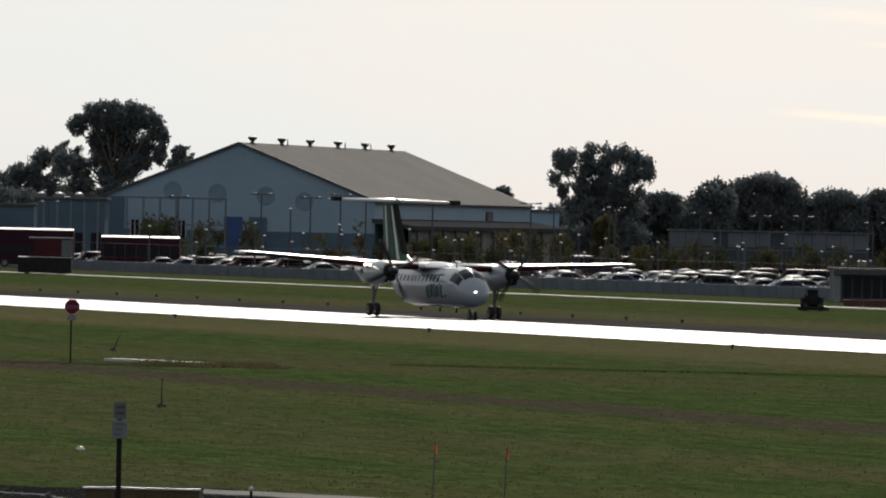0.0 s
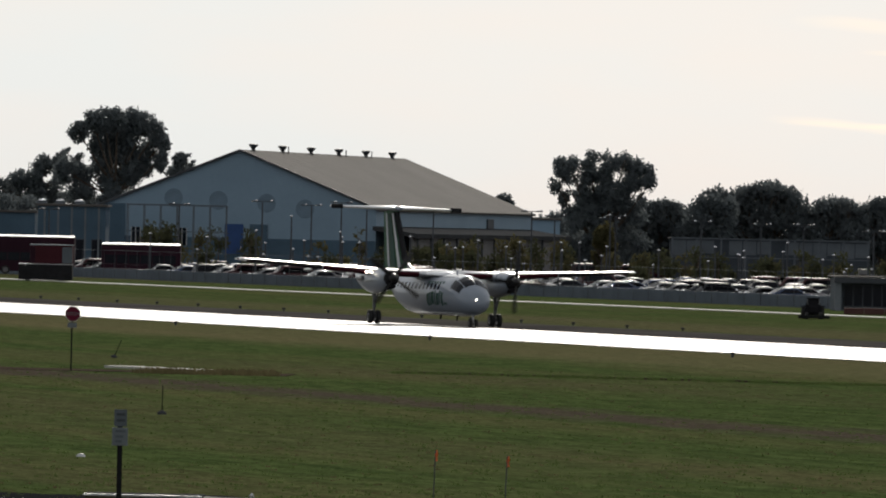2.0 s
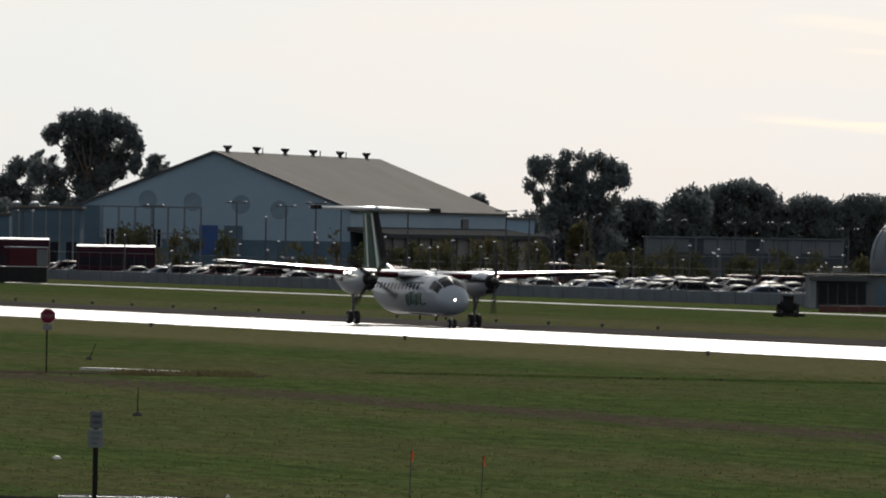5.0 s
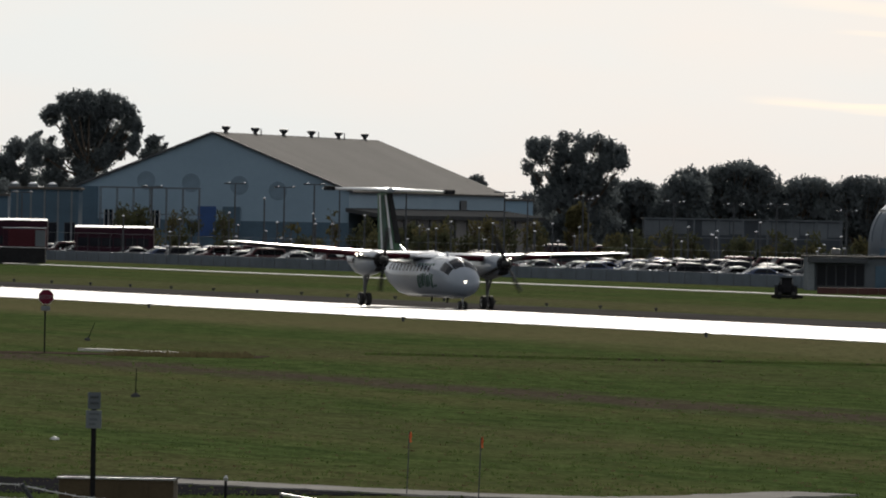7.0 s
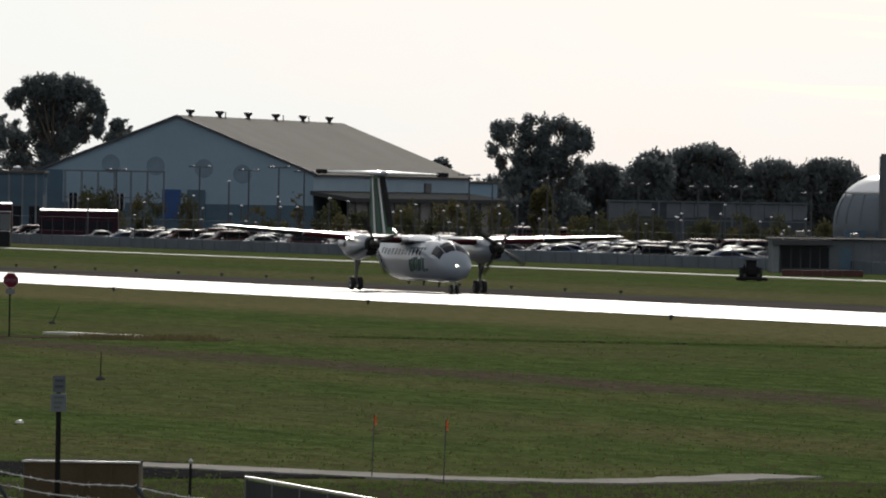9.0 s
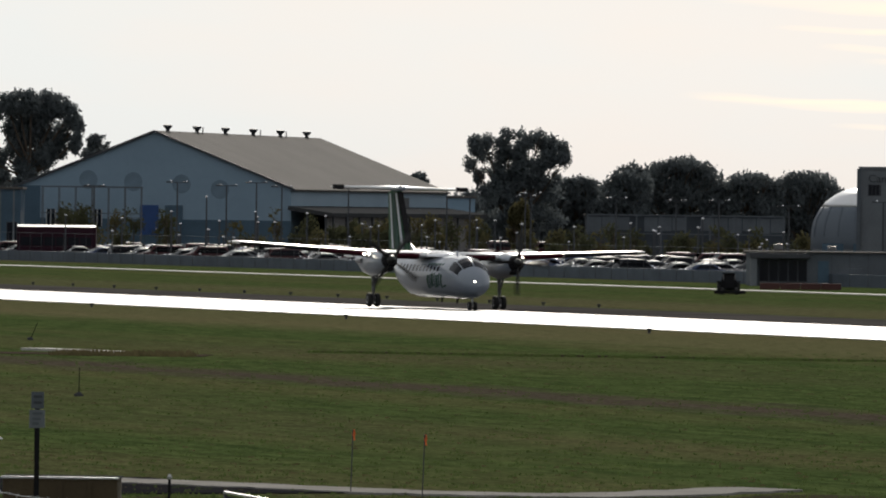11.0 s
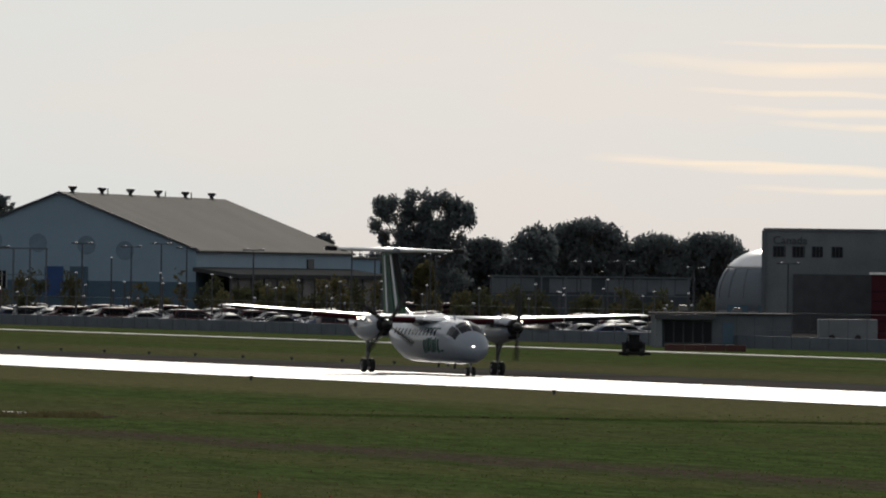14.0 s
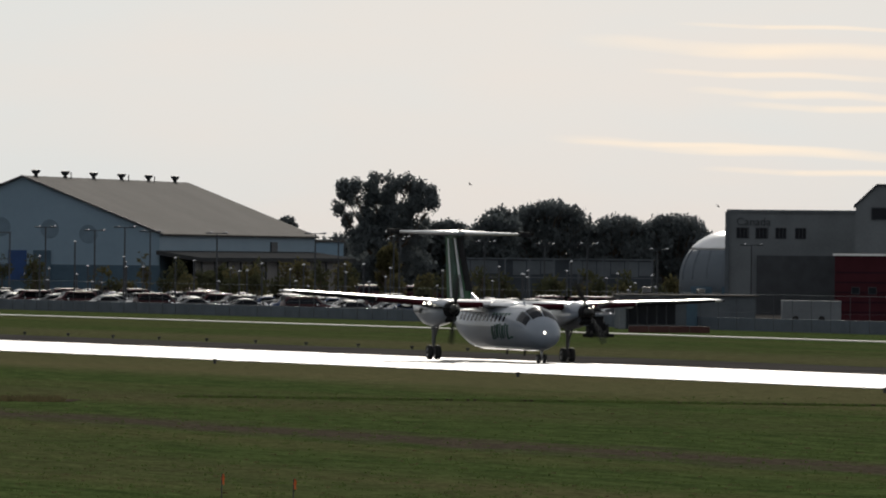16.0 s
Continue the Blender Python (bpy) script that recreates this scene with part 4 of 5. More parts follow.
# ---- low buildings and frames ----
def slab_house(name, u0, u1, d, wtop, label, wall, depth=9.0, foot=LOT, rise=0.3, windows=0, wz=(1.0, 2.2), category="building", turn=0.0, bands=0):
    a, e = spot(u0, d, wtop), spot(u1, d, wtop)
    W, H = e.x - a.x, a.z - foot
    t = thing(name, label, category, pose(a.x, d, foot, 0, 0, turn))
    walls = part("wall", box(0, W, 0, depth, 0, H), wall, t)
    part("roof", box(-0.25, W + 0.25, -0.3, depth + 0.3, H, H + rise, 0.05), M["roof"], t, "flat pale roof edge")
    for i in range(windows):
        x = W * (i + 0.5) / windows
        hw = W / windows * 0.32
        f = part("window", box(x - hw, x + hw, -0.06, -0.005, wz[0], wz[1]), M["dark"], walls)
        part("pane", box(x - hw + 0.08, x + hw - 0.08, -0.09, -0.065, wz[0] + 0.08, wz[1] - 0.08), M["glass"], f)
    for i in range(bands):
        x = W * (i + 0.5) / bands
        part("pilaster", box(x - 0.1, x + 0.1, -0.12, -0.004, 0, H - 0.1), M["grey_wall"], walls)
    return t, W, H, walls


# solid dark block stands in for the dim space under a raised panel screen
t, W, H, wl = slab_house("warehouse", 404, 752, 1040, -42, "long low dark block with grey upper panels, standing in for a dim raised screen", M["shade_wall"], 14, rise=0.12)
rnd = random.Random(8)
for i in range(14):
    if rnd.random() < 0.7:
        part("panel", box(W * i / 14 + 0.05, W * (i + 1) / 14 - 0.05, -0.06, -0.004, H - rnd.uniform(1.6, 2.0), H - 0.15), M["dim_wall"], wl, "grey upper wall panel")
slab_house("rear_annex", 150, 204, 1142, -69, "pale blue-grey flat annex at the back of the hangar", M["cladding"], 8)
t, W, H, wl = slab_house("terminal_annex", -720, -600, 1030, -75, "low dark flat-roofed annex beside the hangar", M["teal"], 12, windows=4, wz=(1.0, 3.8), bands=5)
for u in (-715, -683, -648):
    p = spot(u, 1028, -82)
    s = thing("skylight", "bright domed skylight on a low roof", "skylight", pose(p.x, p.y + 3, LOT + H + 0.3))
    part("curb", box(-0.6, 0.6, -0.5, 0.5, 0, 0.3), M["dim_wall"], s)
    part("dome", loft([[(r * 1.1 * math.cos(q * math.pi / 8), r * math.sin(q * math.pi / 8), z) for q in range(16)] for r, z in ((0.5, 0.28), (0.42, 0.42), (0.25, 0.52), (0.04, 0.56))]), M["chrome"], s, "shining dome", smooth=True)
slab_house("far_shed", -900, -725, 1060, -62, "dark low shed at the edge of the airfield", M["teal"], 10, windows=3, wz=(1.0, 2.5))


def frame_canopy(u0, u1, d, w, label, posts=6, depth=4.0):
    a, e = spot(u0, d, w), spot(u1, d, w)
    W, H = e.x - a.x, a.z - LOT
    t = thing("steel_frame", label, "frame", pose(a.x, d, LOT))
    for i in range(posts):
        x = W * i / (posts - 1)
        for y in (0, depth):
            part("post", box(x - 0.05, x + 0.05, y - 0.05, y + 0.05, 0, H), M["dim_wall"], t)
    for y in (0, depth):
        part("beam", box(-0.1, W + 0.1, y - 0.08, y + 0.08, H, H + 0.16), M["dim_wall"], t)
        part("beam", box(-0.1, W + 0.1, y - 0.06, y + 0.06, H * 0.62, H * 0.62 + 0.1), M["dim_wall"], t)


frame_canopy(-562, -387, 1000, -80, "open grey steel frame in front of the hangar", 7)
frame_canopy(404, 752, 985, -42, "long thin steel frame with posts over the car park", 9, 3.0)

# low office by the service road, with its rust-red barrier
a = spot(693, 716, 14)
t, W, H, wl = slab_house("office_hut", 693, 935, 722, 20, "low grey flat-roofed office hut with dark windows", M["dim_wall"], 8, foot=0.0, rise=0.12, windows=0)
part("corner_post", box(-0.02, 0.5, -0.9, -0.05, 0, H), M["grey_wall"], t, "pale corner pier")
part("overhang", box(-0.1, 4.9, -1.1, -0.02, H - 0.45, H - 0.02), M["dark"], t, "dark roof overhang")
for i in range(5):
    x0 = 0.75 + i * 0.8
    f = part("window", box(x0, x0 + 0.76, -0.08, -0.005, 0.35, 2.2), M["dark"], wl)
    part("pane", box(x0 + 0.05, x0 + 0.71, -0.1, -0.085, 0.42, 2.12), M["glass"], f)
part("door", box(5.6, 6.5, -0.07, -0.005, 0.05, 2.1), M["teal"], wl)
for x, hh in ((2.4, 0.5), (6.9, 0.35)):
    part("roof_unit", box(x - 0.35, x + 0.35, 2, 2.8, H + 0.22, H + 0.22 + hh, 0.06), M["strut"], t, "small metal roof unit")
p = spot(708, 690, 0)
t = thing("barrier", "long low rust-red barrier on the grass by the road", "barrier", pose(p.x, 688, 0))
for i in range(4):
    part("panel", box(i * 1.62, i * 1.62 + 1.58, 0, 0.3, 0, 0.52, 0.03), M["rust"], t)

# fabric hangar
p = spot(888, 985, 0)
t = thing("fabric_hangar", "white arched fabric hangar shining on top", "hangar", pose(p.x, 985, LOT))
R = 5.7
b = bmesh.new()
dome = [(3.35 + R * 0.98 * math.sin(math.pi * i / 24), max(0.02, R * math.cos(math.pi * i / 24))) for i in range(13)]
spin([(0.0, R)] + dome[:6], "z", 40, b)
part("canopy", b, M["arch_fabric"], t, "lower dome fabric, coloured dark for shade", smooth=True)
# pale wing metal stands in for sunlit fabric on the crown
part("cap", spin(dome[5:], "z", 40), M["wing"], t, "crown of the dome, coloured bright for sun", smooth=True)
for i in range(10):
    a = math.pi * (1 + i / 9)
    rings = [[(R * k * math.cos(q) * math.cos(a) + dx, R * k * math.cos(q) * math.sin(a), 3.35 + R * k * 0.98 * math.sin(q)) for dx, k in ((-0.05, 1.0), (-0.05, 1.012), (0.05, 1.012), (0.05, 1.0))] for q in np.linspace(0, 0.64, 8)]
    part("rib", loft(rings), M["arch_fabric"], t)
part("base_wall", box(-R - 0.1, R + 0.1, -R - 0.35, -R - 0.1, 0, 2.0), M["grey_wall"], t)
for x in (-3.5, 0, 3.5):
    part("door", box(x - 1.2, x + 1.2, -R - 0.5, -R - 0.36, 0, 2.6), M["teal"], t)

# office block with its sign
a, e = spot(885, 905, -130), spot(1112, 905, -130)
H, W = a.z - LOT, e.x - a.x
t = thing("office_block", "flat-roofed grey office block with a lettered parapet", "building", pose(a.x, 905, LOT, 0, 0, -4))
wl = part("wall", box(0, W, 0, 14, 0, H), M["grey_wall"], t)
part("parapet", box(-0.15, W + 0.15, -0.15, 14.1, H, H + 0.25), M["grey_wall"], t)
part("dark_bay", box(3.0, W, -0.5, -0.01, 0.0, 6.15), M["dark"], t, "dark lower glazed bay")
part("edge_fin", box(-0.3, 0.1, -0.3, -0.005, 0, H), M["dim_wall"], t)
for i, x in enumerate((0.85, 2.85, 4.9, 6.95)):
    f = part("window", box(x, x + 1.35 - (0.2 if i > 1 else 0), -0.07, -0.005, 7.9, 9.05), M["dark"], wl)
    for q in range(3):
        part("pane", box(x + 0.08 + q * 0.38, x + 0.4 + q * 0.38, -0.10, -0.075, 7.96, 8.99), M["glass"], f)
txt = bpy.data.curves.new("sign_text", "FONT")
txt.body = "Canada"
txt.size = 1.2
txt.extrude = 0.05
tx = new("lettering", txt)
tx.data.materials.append(M["dark"])
tx.parent = t
tx.matrix_basis = pose(0.85, -0.06, H - 1.4, 90, 0, 0)
tx["label"] = "dark raised sign lettering"

# gabled block and red building beyond it
a, e = spot(1111, 890, -142), spot(1300, 890, -142)
W, H = e.x - a.x, a.z - LOT
t = thing("gabled_block", "tall grey gabled building with dark windows", "building", pose(a.x, 890, LOT, 0, 0, -4.5))
wl = part("wall", prism([(0, 0), (W, 0), (W, H), (W - 2.2, H + 2.1), (2.2, H + 2.1), (0, H)], 0, 12), M["grey_wall"], t)
part("roof_edge", prism([(-0.2, H + 0.1), (2.2, H + 2.35), (2.2, H + 2.1), (-0.2, H - 0.15)], -0.2, 12), M["dark"], t)
part("roof", box(2.2, W - 2.2, -0.2, 12, H + 2.1, H + 2.3), M["dark"], t)
for x in (1.6, 4.2, 6.8):
    f = part("window", box(x, x + 1.8, -0.07, -0.004, H - 1.4, H - 0.1), M["dark"], wl)
    part("pane", box(x + 0.1, x + 1.7, -0.1, -0.075, H - 1.3, H - 0.2), M["glass"], f)
a, e = spot(1075, 830, -54), spot(1270, 830, -54)
W, H = e.x - a.x, a.z - LOT
t = thing("red_building", "dark red clad building with a bright roof edge", "building", pose(a.x, 830, LOT, 0, 0, -4.5))
wl = part("wall", box(0, W, 0, 8, 0, H), M["red"], t)
part("roof", box(-0.2, W + 0.2, -0.2, 8.2, H, H + 0.22), M["fabric"], t, "shiny pale roof edge")
for i in range(5):
    part("wall_band", box(0.05, W - 0.05, -0.06, -0.004, 0.7 + i * 0.95, 0.85 + i * 0.95), M["maroon"], wl)
for x in (1.6, 3.2, 5.6, 7.2):
    f = part("window", box(x, x + 0.8, -0.1, -0.065, 2.5, 3.2), M["dark"], wl)
    part("pane", box(x + 0.06, x + 0.74, -0.12, -0.102, 2.56, 3.14), M["glass"], f)

# white trailer near the office
p = spot(983, 800, 69)
t = thing("trailer", "plain white box trailer parked by the office", "trailer", pose(p.x, 800, LOT))
part("box", box(0, 5.4, 0, 2.4, 0.1, 2.0, 0.06), M["grey_wall"], t)
for x in (1.2, 3.6):
    part("wheel", spin([(-0.12, 0.2), (-0.12, 0.3), (0.12, 0.3), (0.12, 0.2)], "y", 12), M["tyre"], t).location = (x, -0.05, 0.3)


# ---- vehicles by the road ----
def bus(u0, u1, d, w, label):
    a, e = spot(u0, d, w), spot(u1, d, w)
    W, H = e.x - a.x, a.z - LOT
    t = thing("bus", label, "bus", pose(a.x, d, LOT))
    body = part("body", box(0, W, 0, 2.5, 0.35, H - 0.12, 0.12), M["maroon"], t)
    part("roof", loft([[(x, y, z) for y, z in ((0.02, H - 0.28), (0.15, H - 0.14), (0.55, H - 0.03), (1.25, H + 0.06), (1.95, H - 0.03), (2.35, H - 0.14), (2.48, H - 0.28))] for x in (0.05, W - 0.05)], closed=True), M["white"], t, "white roof glaring in the sun")
    n = 6
    for i in range(n):
        x = 0.4 + (W - 0.8) * i / n
        part("side_window", box(x, x + (W - 0.8) / n - 0.12, -0.02, -0.002, 1.5, 2.4), M["glass"], body)
    for x in (1.5, W - 2.0):
        w2 = part("wheel", spin([(-0.14, 0.3), (-0.14, 0.46), (0, 0.48), (0.14, 0.46), (0.14, 0.3)], "y", 18), M["tyre"], t)
        w2.location = (x, 0.1, 0.48)
        part("rim", spin([(-0.15, 0.08), (-0.152, 0.28), (0.15, 0.28), (0.15, 0.08)], "y", 12), M["strut"], w2)


bus(-606, -466, 935, -12, "dark maroon bus with a white roof parked in the lot")
bus(-800, -654, 945, -22, "dark maroon coach with a white roof parked in the lot")

p = spot(-752, 862, 0)
t = thing("fire_truck", "dark red box truck with a white-topped body by the service road", "truck", pose(p.x, 862, 0.0))
part("chassis", box(0, 5.2, 0, 2.4, 0.35, 0.7), M["dark"], t)
lo = part("lower_body", box(0, 5.3, -0.08, 2.4, 0.12, 1.65, 0.06), M["boot"], t, "near-black lower body and skirt")
part("deck_edge", box(0.0, 5.3, -0.06, 2.41, 1.655, 1.72), M["metal"], t, "bright metal deck edge")
bx = part("body", box(1.1, 5.3, 0.05, 2.35, 1.73, 3.55, 0.06), M["red"], t, "red box body")
part("panel", box(1.12, 1.6, 0.0, 0.045, 1.8, 3.4), M["maroon"], bx, "dark side panel")
part("panel", box(4.3, 5.28, 0.0, 0.045, 1.8, 3.4), M["dim_wall"], bx, "grey side panel")
part("roof", box(1.05, 5.35, 0.0, 2.4, 3.56, 3.66), M["white"], t, "white roof")
for x in (0.9, 4.2):
    w2 = part("wheel", spin([(-0.16, 0.3), (-0.16, 0.46), (0, 0.5), (0.16, 0.46), (0.16, 0.3)], "y", 18), M["tyre"], t)
    w2.location = (x, 0.1, 0.5)
    part("rim", spin([(-0.17, 0.08), (-0.172, 0.28), (0.17, 0.28), (0.17, 0.08)], "y", 12), M["strut"], w2)


# ---- mowing tractor on the far grass ----
p = spot(655, 640, 95)
t = thing("tractor", "dark mowing tractor with a wide deck on the grass", "tractor", pose(p.x, 640, 0))
part("cab", loft([[(x * k, y * k, z) for x, y in ((-0.5, -0.6), (0.5, -0.6), (0.5, 0.6), (-0.5, 0.6))] for z, k in ((0.3, 1.28), (1.0, 1.12), (1.48, 0.80))]), M["black_matt"], t, "dark cab")
part("roof", box(-0.45, 0.45, -0.6, 0.6, 1.48, 1.58, 0.04), M["black_matt"], t)
for x in (-0.45, 0.4):
    part("pillar", box(x, x + 0.06, -0.64, -0.6, 0.6, 1.5), M["strut"], t, "pale cab pillar")
part("bonnet", box(-0.28, 0.28, -1.5, -0.62, 0.45, 0.95, 0.08), M["black_matt"], t)
for sd in (-1, 1):
    part("wheel", spin([(-0.16, 0.3), (-0.16, 0.42), (0, 0.46), (0.16, 0.42), (0.16, 0.3)], "x", 18), M["tyre"], t).location = (sd * 0.68, 0.3, 0.46)
    part("wheel", spin([(-0.1, 0.15), (-0.1, 0.26), (0.1, 0.26), (0.1, 0.15)], "x", 14), M["tyre"], t).location = (sd * 0.5, -1.2, 0.27)
    part("fender", box(sd * 0.68 - 0.2, sd * 0.68 + 0.2, -0.2, 0.75, 0.92, 0.98), M["black_matt"], t)
part("mower_deck", box(-1.15, 1.15, -2.3, -1.5, 0.08, 0.3, 0.05), M["black_matt"], t, "wide dark mower deck")


# ---- signs and markers ----
def octagon(r, y0, y1):
    return prism([(r * math.cos(math.pi / 8 + i * math.pi / 4), r * math.sin(math.pi / 8 + i * math.pi / 4)) for i in range(8)], y0, y1)


p = spot(-655.5, 350, 215)
t = thing("stop_sign", "red octagonal stop sign on a thin post in the grass", "sign", pose(p.x, 350, 0))
part("post", box(-0.03, 0.03, -0.03, 0.03, -0.1, 2.1), M["black_matt"], t)
# red, lettering and plate are darkened: the backlit face's shade is in their colours
s = part("sign_face", octagon(0.30, -0.05, -0.035), M["signred"], t, "red octagon")
s.location = (0.03, 0, 2.27)
part("border", octagon(0.325, -0.033, -0.031), M["signwhite"], t, "white edge").location = (0.03, 0, 2.27)
txt = bpy.data.curves.new("stop_text", "FONT")
txt.body, txt.size, txt.align_x, txt.extrude = "STOP", 0.2, "CENTER", 0.003
o = new("lettering", txt)
o.data.materials.append(M["grey_wall"])
o.parent = t
o.matrix_basis = pose(0.03, -0.056, 2.20, 90, 0, 0)
part("lower_plate", box(-0.17, 0.2, -0.045, -0.032, 1.72, 1.92), M["grey_wall"], t, "small plate, greyed for a face against the light")

p = spot(-566, 145, 492)
t = thing("post_sign", "weathered grey two-plate sign on a dark steel post", "sign", pose(p.x, 145, 0))
part("post", box(-0.042, 0.042, -0.03, 0.03, -0.1, 2.8), M["black_matt"], t)
a = part("upper_plate", box(-0.10, 0.11, -0.05, -0.033, 2.60, 2.88), M["dim_wall"], t, "faded grey plate")
e = part("lower_plate", box(-0.13, 0.13, -0.05, -0.033, 2.28, 2.58), M["grey_wall"], t, "faded pale plate")
for i, z in enumerate((2.50, 2.41, 2.33)):
    part("text_bar", box(-0.08, 0.09 - 0.03 * i, -0.058, -0.052, z, z + 0.04), M["dim_wall"], e)
for i, z in enumerate((2.78, 2.68)):
    part("text_bar", box(-0.06, 0.08, -0.058, -0.052, z, z + 0.04), M["dark"], a)

for u, d, w, h in ((-10, 183, 456, 1.35), (117, 180, 465, 1.34)):
    p = spot(u, d, w)
    t = thing("marker_flag", "thin wire stake with a small orange flag in the grass", "flag", pose(p.x, d, 0, 0, 1.5, 0), "survey flags")
    part("stake", tube((0, 0, -0.1), (0, 0, h), 0.012, n=6), M["dark"], t)
    b = bmesh.new()
    loft([[(0.0 + 0.02 * math.sin(i * 1.7), 0.01 * math.sin(i * 2.1), h - 0.22 + 0.045 * i), (0.05 + 0.01 * math.cos(i * 2), 0.02 * math.sin(i), h - 0.22 + 0.043 * i)] for i in range(6)], closed=False, bm=b)
    bmesh.ops.solidify(b, geom=list(b.faces), thickness=0.004)
    part("flag", b, M["orange"], t, "small orange plastic flag")

p = spot(-332, 164, 513)
t = thing("stake", "dark steel stake beside the verge", "stake", pose(p.x, 164, 0, 0, 1, 0))
part("post", tube((0, 0, -0.1), (0, 0, 0.85), 0.03, 0.026, 8), M["black_matt"], t)
part("cap", spin([(0.85, 0.04), (0.9, 0.045), (0.96, 0.0)], "z", 8), M["metal"], t)

p = spot(-634, 222, 367)
b = bmesh.new()
bmesh.ops.create_icosphere(b, subdivisions=2, radius=0.1)
for v in b.verts:
    v.co = Vector((v.co.x * 1.3, v.co.y, max(0, v.co.z) * 0.8)) * (1 + 0.3 * noise.noise(v.co * 12))
o = part("plastic_litter", b, M["signwhite"])
o.location = (p.x, 222, 0)
tagged(o, "crumpled white scrap lying on the grass", "litter")


def edge_light(s, c, h=0.38):
    x, y, _ = ground(s, c)
    t = thing("edge_light", "small dark runway edge light on a stem", "light", pose(x, y, 0), "runway edge lights")
    part("stem", tube((0, 0, -0.05), (0, 0, h * 0.7), 0.08, 0.07, 8), M["dark"], t)
    part("lens", spin([(h * 0.65, 0.14), (h * 0.85, 0.15), (h, 0.08), (h + 0.02, 0.0)], "z", 10), M["dark_matt"], t)


for s in (-619.2 + i * 44.0 for i in range(7)):
    edge_light(s, 160.6, 0.24)
for s in (-640 + i * 9.6 for i in range(15)):
    edge_light(s, 200.0, 0.2)


# ---- clouds ----
def cloud_material():
    m = bpy.data.materials.new("thin_cloud")
    m.use_nodes = True
    n, l = m.node_tree.nodes, m.node_tree.links
    n.remove(n["Principled BSDF"])
    tc = n.new("ShaderNodeTexCoord")
    mp = n.new("ShaderNodeMapping")
    mp.inputs["Scale"].default_value = (0.012, 0.1, 0.10)
    l.new(tc.outputs["Object"], mp.inputs[0])
    ns = n.new("ShaderNodeTexNoise")
    ns.inputs["Scale"].default_value = 1.0
    ns.inputs["Detail"].default_value = 5
    l.new(mp.outputs[0], ns.inputs["Vector"])
    sp = n.new("ShaderNodeSeparateXYZ")
    l.new(tc.outputs["UV"], sp.inputs[0])

    def hump(sock):
        a = n.new("ShaderNodeMath")
        a.operation = "SUBTRACT"
        a.inputs[0].default_value = 1.0
        l.new(sock, a.inputs[1])
        q = n.new("ShaderNodeMath")
        q.operation = "MULTIPLY"
        l.new(sock, q.inputs[0])
        l.new(a.outputs[0], q.inputs[1])
        return q.outputs[0]
    p = n.new("ShaderNodeMath")
    p.operation = "MULTIPLY"
    l.new(hump(sp.outputs[0]), p.inputs[0])
    l.new(hump(sp.outputs[1]), p.inputs[1])
    q = n.new("ShaderNodeMath")
    q.operation = "MULTIPLY"
    l.new(p.outputs[0], q.inputs[0])
    l.new(ns.outputs["Fac"], q.inputs[1])
    r = n.new("ShaderNodeMapRange")
    r.inputs[1].default_value, r.inputs[2].default_value = 0.004, 0.05
    l.new(q.outputs[0], r.inputs[0])
    e = n.new("ShaderNodeEmission")
    e.inputs[0].default_value = (1.0, 0.84, 0.66, 1)
    e.inputs[1].default_value = 1.2
    tr = n.new("ShaderNodeBsdfTransparent")
    mx = n.new("ShaderNodeMixShader")
    l.new(r.outputs[0], mx.inputs[0])
    l.new(tr.outputs[0], mx.inputs[1])
    l.new(e.outputs[0], mx.inputs[2])
    l.new(mx.outputs[0], n["Material Output"].inputs[0])
    return m


M["cloud"] = cloud_material()
for u0, u1, w, hw, tilt in ((560, 1500, -430, 17, 1.9), (520, 1400, -256, 12, 2.4), (560, 1100, -252, 6, 1.0), (700, 1250, -378, 7, 1.2), (780, 1300, -345, 9, 1.6), (860, 1420, -320, 8, 1.5), (800, 1400, -205, 7, 1.0), (760, 1300, -462, 5, 1.0)):
    d = 4200
    a, e = spot(u0, d, w), spot(u1, d, w)
    k = d / FOCAL
    b = bmesh.new()
    uvl = b.loops.layers.uv.new("uv")
    L, Hh = e.x - a.x, hw * k
    nx = 24
    g = [[b.verts.new((L * i / nx, 6 * math.sin(i * 0.4), (j - 0.5) * 2 * Hh + Hh * 0.25 * math.sin(i * 0.55))) for j in (0, 1)] for i in range(nx + 1)]
    for i in range(nx):
        f = b.faces.new((g[i][0], g[i + 1][0], g[i + 1][1], g[i][1]))
        for lp, q in zip(f.loops, ((i, 0), (i + 1, 0), (i + 1, 1), (i, 1))):
            lp[uvl].uv = (q[0] / nx, q[1])
    o = part("cloud", b, M["cloud"])
    o.matrix_basis = pose(a.x, d, a.z, 0, tilt, 0)
    o.visible_shadow = False
    tagged(o, "thin streak of cream-lit cirrus cloud", "cloud", kind="structure")


# ---- verge, ditch, path and fence in the foreground ----
def ribbon(name, pts, width, z, material, label, category, thick=0.2, wave=0.1):
    rnd = random.Random(name)
    rings = []
    for i, (x, y) in enumerate(pts):
        q = pts[min(i + 1, len(pts) - 1)]
        o = pts[max(i - 1, 0)]
        d = Vector((q[0] - o[0], q[1] - o[1], 0)).normalized()
        nn = Vector((-d.y, d.x, 0))
        a = Vector((x, y, 0)) + nn * (width / 2 + rnd.uniform(-wave, wave))
        c = Vector((x, y, 0)) - nn * (width / 2 + rnd.uniform(-wave, wave))
        rings.append([(a.x, a.y, z - thick), (c.x, c.y, z - thick), (c.x, c.y, z), (a.x, a.y, z)])
    return tagged(part(name, loft(rings), material), label, category, kind="structure")


